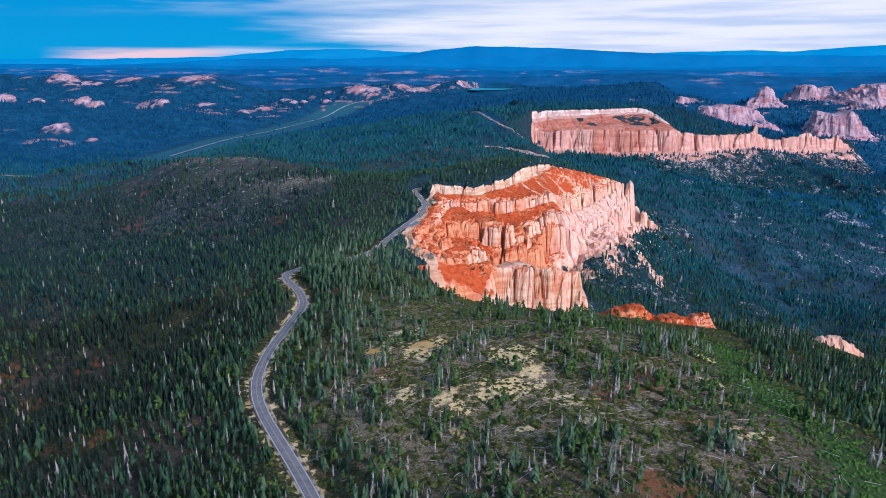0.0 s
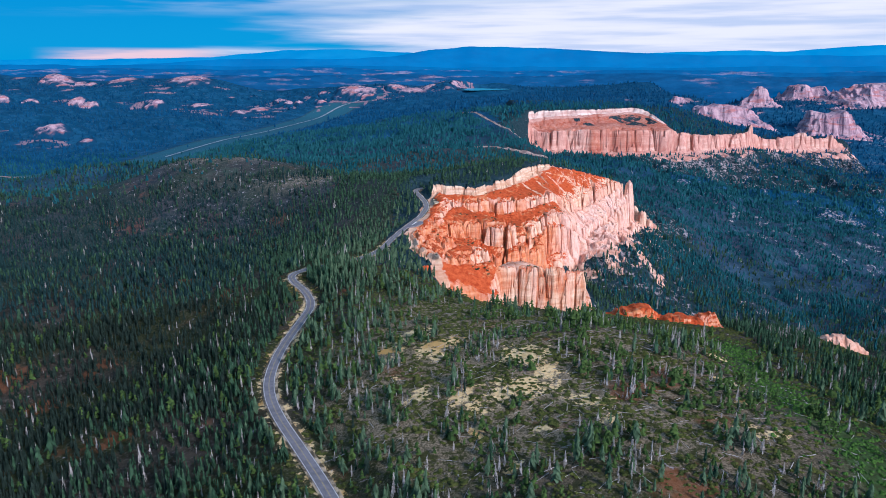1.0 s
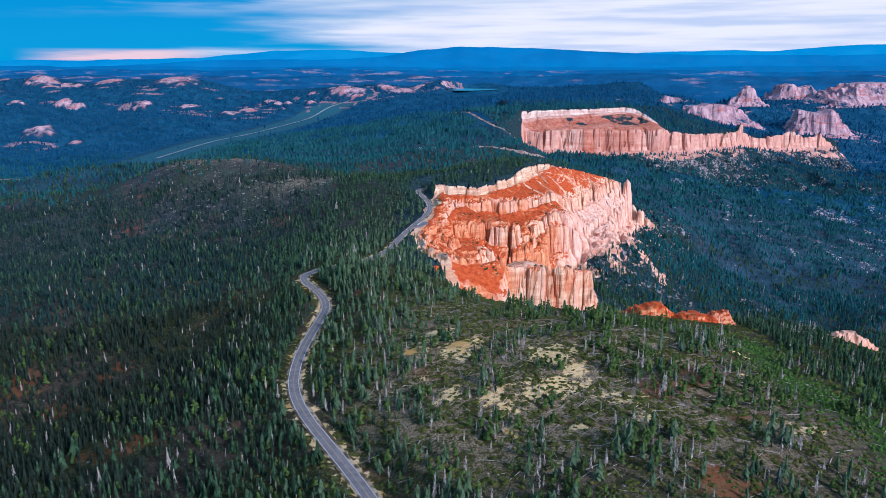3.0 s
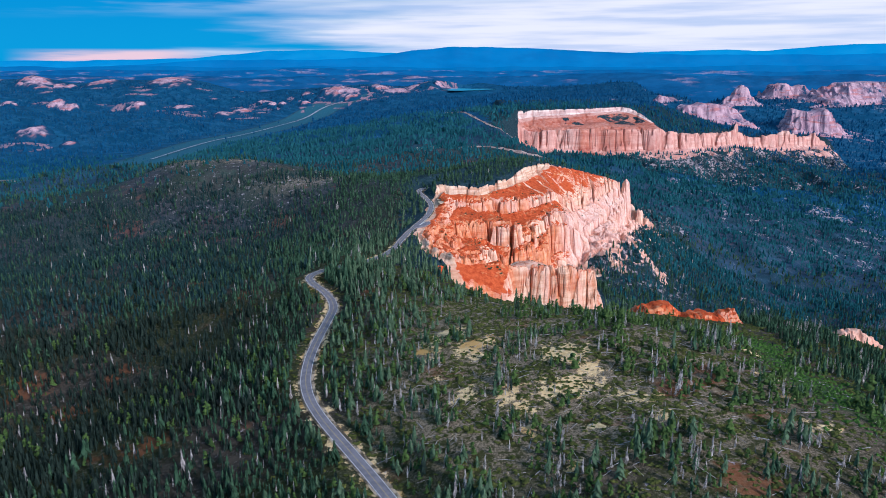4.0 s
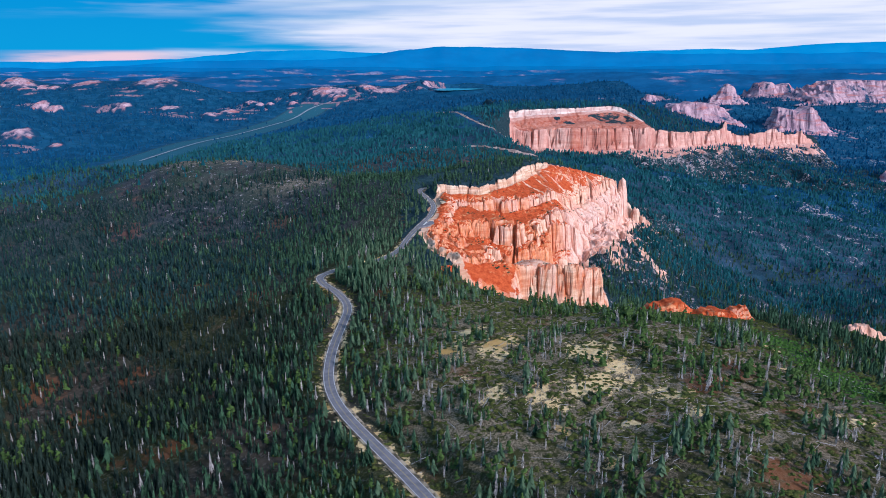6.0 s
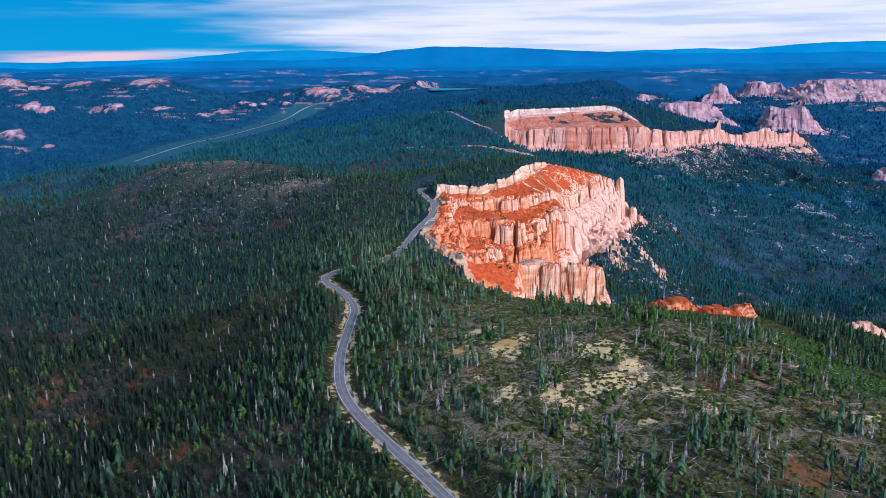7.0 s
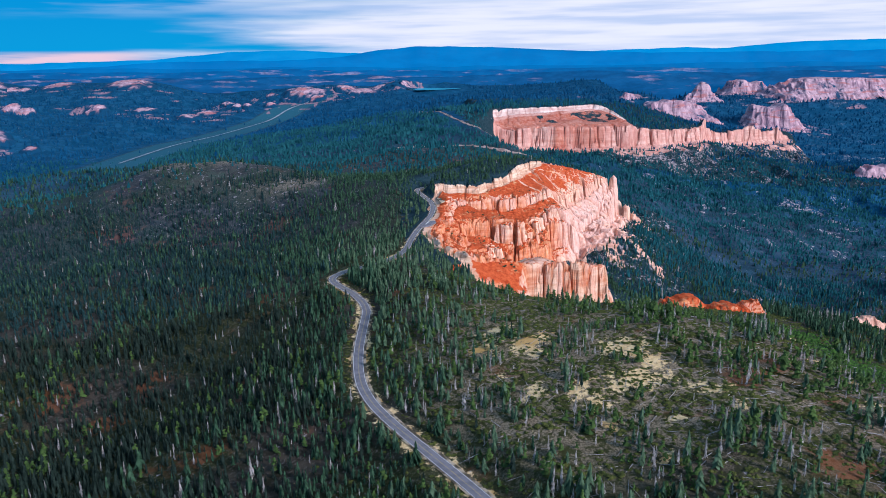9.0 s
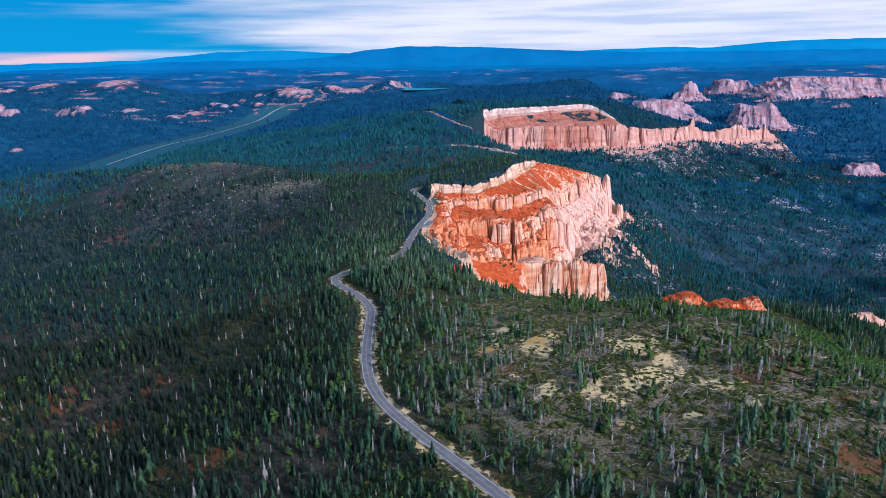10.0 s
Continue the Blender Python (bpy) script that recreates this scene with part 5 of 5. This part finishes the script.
def stand_trees(kind, place, size, wide):
    """Single trees of a kind, each an object with its parts."""
    protos = []
    for k in range(len(place)):
        spec = KINDS[kind][k % len(KINDS[kind])]
        m = Matrix.Translation(Vector(place[k])) @ Matrix.Rotation(float(k * 2.4), 4, "Z") @ Matrix.Diagonal((size[k] * wide[k], size[k] * wide[k], size[k], 1))
        if len(protos) <= k % len(KINDS[kind]):
            ob = new(spec[0])
            for nm, co, tri, mat in spec[1]:
                p = new(nm, mesh_of(nm, co, tri, MAT[mat]))
                p.parent = ob
            tagged(ob, spec[2], spec[3], "trees of the ridge")
            ob.matrix_basis = m
            protos.append(ob)
        else:
            o = copy_thing(protos[k % len(KINDS[kind])], Matrix())
            o.matrix_basis = m


KINDS = tree_kinds()


def plant():
    near_s = [conifer(7, 8, 20 + k, 0.150 + 0.018 * (k % 4), 0.5, 0.04 + 0.05 * (k % 3)) for k in range(8)]
    near_p = [pine_crown(40 + k) for k in range(5)]
    mid_s = [conifer(4, 7, 60 + k, 0.175, 0.5, 0.06) for k in range(5)]
    far_s = [conifer(2, 6, 80 + k, 0.25, 0.3, 0.0) for k in range(4)]
    snags = [dead_tree(100 + k) for k in range(6)]
    bushes = [bush(120 + k) for k in range(5)]

    for band, y0, y1, x0, x1, step in (("near", 150, 520, -480, 460, 3.35), ("mid", 520, 1050, -830, 820, 4.4), ("far", 1050, 2450, -1750, 1850, 7.8), ("deep", 2450, 4650, -3200, 3500, 22)):
        x, y = sites(x0, x1, y0, y1, step)
        k = seen(x, y)
        x, y = x[k], y[k]
        z, info = height(x, y, True)
        d = forest_density(x, y, z, info)
        # no trees on steep rock
        e1 = height(x + 2.5, y)
        slope = np.abs(e1 - z) / 2.5
        keep = (rng.uniform(0, 1, len(x)) < d) & (slope < 1.3)
        x, y, z, info = x[keep], y[keep], z[keep], {q: v[keep] for q, v in info.items()}
        pl = np.stack([x, y, z - 0.4], 1)
        n = len(x)
        u = rng.uniform(0, 1, n)
        size = np.clip(rng.normal(6.9, 2.3, n) * (0.9 + 0.35 * fbm(x, y, 24, 2, 331)), 2.4, 13)
        wide = rng.uniform(0.9, 1.35, n)
        size = size * (1 + 0.45 * np.exp(-(((x + 92) / 26) ** 2 + ((y - 545) / 42) ** 2)))
        size = size * (1 - 0.10 * np.exp(-(((x - 50) / 110) ** 2 + ((y - 310) / 110) ** 2)))
        burn = np.exp(-(((x - 70) / 130) ** 2 + ((y - 300) / 120) ** 2)) * 0.24 + 0.03 + (0.04 + 0.08 * ss(x, -140, -60)) * ss(fbm(x, y, 60, 3, 311), 0.1, 0.5)
        if band == "near":
            dead = u < burn
            piny = (~dead) & (rng.uniform(0, 1, n) < 0.04 + 0.40 * ss(x, -110, 60) * ss(x, 205, 160) + 0.25 * fbm(x, y, 70, 2, 313) + 0.45 * np.exp(-(((x - 50) / 110) ** 2 + ((y - 310) / 110) ** 2)))
            fir = ~dead & ~piny
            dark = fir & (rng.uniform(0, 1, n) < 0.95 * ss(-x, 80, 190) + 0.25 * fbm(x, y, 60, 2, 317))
            fir = fir & ~dark
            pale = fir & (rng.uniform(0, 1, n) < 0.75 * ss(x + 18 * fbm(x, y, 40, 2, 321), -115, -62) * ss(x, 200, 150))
            fir = fir & ~pale
            scatter_mesh("fir_stand", near_s, pl[pale], size[pale] * 1.1, wide[pale] * 1.2, MAT["fir"], "paler grey-green firs of the ridge", "trees")
            scatter_mesh("scorched_stand", near_s, pl[dark], size[dark], wide[dark], MAT["shade_dark"], "brownish conifers, coloured darker for the slope's shade", "trees")
            # the trees by the road at the ridge's near end stand singly
            for nm, who, f, most in (("spruce", fir, 1.0, 150), ("pine", piny, 0.85, 90), ("dead", dead, 0.95, 55)):
                one = np.flatnonzero(who & (np.hypot(x + 20, y - 250) < 75))[:most]
                stand_trees(nm, pl[one], size[one] * f, wide[one] * (1.25 if nm == "pine" else 1.0))
                who[one] = False
            scatter_mesh("spruce_stand", near_s, pl[fir], size[fir], wide[fir], MAT["spruce"], "dark green spruces of the ridge forest", "trees")
            scatter_mesh("pine_stand", near_p, pl[piny], size[piny] * 0.85, wide[piny] * 1.25, MAT["pine"], "yellow-green pines among the spruces", "trees")
            scatter_mesh("dead_stand", snags, pl[dead], size[dead] * 0.95, wide[dead], MAT["dead"], "bleached grey dead standing trees", "dead trees")
        elif band == "mid":
            dead = u < burn * 0.32
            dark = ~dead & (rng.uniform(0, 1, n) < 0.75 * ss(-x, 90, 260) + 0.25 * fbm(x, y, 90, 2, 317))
            scatter_mesh("dusky_stand", mid_s, pl[dark], size[dark], wide[dark], MAT["dusk"], "conifers of the middle slope, coloured dark and bluish for shade and haze", "trees")
            live = ~dead & ~dark
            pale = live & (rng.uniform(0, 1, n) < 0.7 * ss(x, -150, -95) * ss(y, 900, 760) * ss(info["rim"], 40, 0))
            live = live & ~pale
            scatter_mesh("fir_stand", mid_s, pl[pale], size[pale], wide[pale], MAT["fir"], "paler grey-green firs of the ridge", "trees")
            cool = live & (rng.uniform(0, 1, n) < ss(info["rim"], 40, 160) * ss(y, 650, 1050))
            live = live & ~cool
            scatter_mesh("forest_far", mid_s, pl[cool], size[cool], wide[cool] * 1.3, MAT["far"], "conifers down in the canyon, tinted blue-green for haze", "forest")
            scatter_mesh("forest_middle", mid_s, pl[live], size[live], wide[live], MAT["spruce"], "dark conifers covering the ridge and canyon", "forest")
            scatter_mesh("dead_stand", snags[:2], pl[dead], size[dead], wide[dead] * 1.5, MAT["dead"], "grey dead trees among the conifers", "dead trees")
        elif band == "far":
            grow = 1.0 + 0.30 * ss(y, 1050, 1900)
            near = (rng.uniform(0, 1, n) < 0.75 * ss(y + 160 * fbm(x, y, 120, 3, 319), 1480 + 620 * ss(x, -250, -500), 1040 + 300 * ss(x, -250, -500))) & ((info["rim"] < 30) | (y < 1150))
            dark = near & (rng.uniform(0, 1, n) < 0.55 * ss(-x, 90, 260))
            live = near & ~dark
            scatter_mesh("dusky_stand", far_s, pl[dark], (size * grow)[dark], wide[dark], MAT["dusk"], "conifers beyond the ridge's shoulder, coloured dark and bluish for shade and haze", "trees")
            scatter_mesh("forest_middle", far_s, pl[live], (size * grow)[live], wide[live], MAT["spruce"], "dark conifers covering the far shoulder of the ridge", "forest")
            rest = ~near & (rng.uniform(0, 1, n) < ss(np.hypot(x, y), 3000, 1900))
            hazy = ~near & ~rest
            scatter_mesh("forest_horizon", far_s, pl[hazy], (size * grow)[hazy], (wide * 1.15)[hazy], MAT["deep"], "forest far off along the mesa, tinted blue for haze", "forest")
            scatter_mesh("forest_far", far_s, pl[rest], (size * grow)[rest], (wide * 1.4)[rest], MAT["far"], "conifer forest over distant slopes, tinted blue-green for haze", "forest")

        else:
            scatter_mesh("forest_horizon", far_s, pl, size * 1.7, wide * 1.9, MAT["deep"], "dark forest far off in the valleys, tinted blue for haze", "forest")

    x, y = sites(-120, 330, 150, 560, 2.75)
    k = seen(x, y)
    x, y = x[k], y[k]
    z, info = height(x, y, True)
    open_land = 1 - np.clip(forest_density(x, y, z, info), 0, 1)
    lush = green_slope(x, y)
    keep = (rng.uniform(0, 1, len(x)) < (0.10 + open_land) * 1.0 * ss(fbm(x, y, 12, 3, 323), -0.5, 0.1) + 0.8 * lush) & (info["road"] > 5.5) & ((info["rim"] < 20) | (lush > 0.25))
    x, y, z = x[keep], y[keep], z[keep]
    pl = np.stack([x, y, z - 0.1], 1)
    green = rng.uniform(0, 1, len(x)) < green_slope(x, y) * 1.2
    scatter_mesh("shrubs", bushes, pl[~green], rng.uniform(0.6, 2.0, (~green).sum()), rng.uniform(1.1, 2.2, (~green).sum()), MAT["shrub"], "low dark green shrubs on the knoll", "shrubs")
    scatter_mesh("young_trees", bushes, pl[green], rng.uniform(1.0, 2.7, green.sum()), rng.uniform(0.6, 1.2, green.sum()), MAT["young"], "bright green young aspens on the slope", "saplings")


def slope_shrubs():
    """Dark low bushes dotted over the red benches of the cliff."""
    x, y = sites(-40, 235, 600, 1090, 4.2)
    z, info = height(x, y, True)
    slope = np.hypot(height(x + 1.5, y) - z, height(x, y + 1.5) - z) / 1.5
    k = (info["rock"] > 0.6) & (slope < 0.9) & (rng.uniform(0, 1, len(x)) < 0.03 + 0.4 * ss(fbm(x, y, 30, 3, 341), 0.1, 0.45))
    n = int(k.sum())
    scatter_mesh("slope_shrubs", [bush(140 + i) for i in range(4)], np.stack([x[k], y[k], z[k] - 0.2], 1), rng.uniform(1.2, 3.2, n), rng.uniform(0.7, 1.2, n), MAT["spruce"], "dark bushes dotted over the red cliff benches", "shrubs")


def fallen_logs():
    """Bleached trunks lying over the burnt knoll."""
    x, y = sites(-60, 250, 160, 470, 6.5)
    z, info = height(x, y, True)
    w = np.exp(-(((x - 60) / 110) ** 2 + ((y - 290) / 110) ** 2))
    k = (rng.uniform(0, 1, len(x)) < w * 0.8) & (info["road"] > 8)
    x, y = x[k], y[k]
    n = len(x)
    a, ln, r = rng.uniform(0, 6.2832, n), rng.uniform(2.5, 8.5, n), rng.uniform(0.09, 0.19, n)
    ends = []
    for s_, q in ((-0.5, 1.0), (0.5, 0.5)):
        ex, ey = x + s_ * ln * np.cos(a), y + s_ * ln * np.sin(a)
        c = np.stack([ex, ey, height(ex, ey) + 0.25], 1)
        for dx, dz in ((1, 0), (-0.5, 0.85), (-0.5, -0.85)):
            ends.append(c + np.stack([-np.sin(a) * dx * r * q, np.cos(a) * dx * r * q, np.full(n, dz) * r * q], 1))
    co = np.stack(ends, 1)
    f = np.array([(0, 1, 4, 3), (1, 2, 5, 4), (2, 0, 3, 5)])
    quads = (f[None] + (np.arange(n) * 6)[:, None, None]).reshape(-1, 4)
    tagged(new("fallen_logs", raw_mesh("fallen_logs", co.reshape(-1, 3), quads, MAT["dead"])), "bleached fallen trunks scattered over the knoll", "logs", kind="stuff")


plant()
slope_shrubs()
fallen_logs()
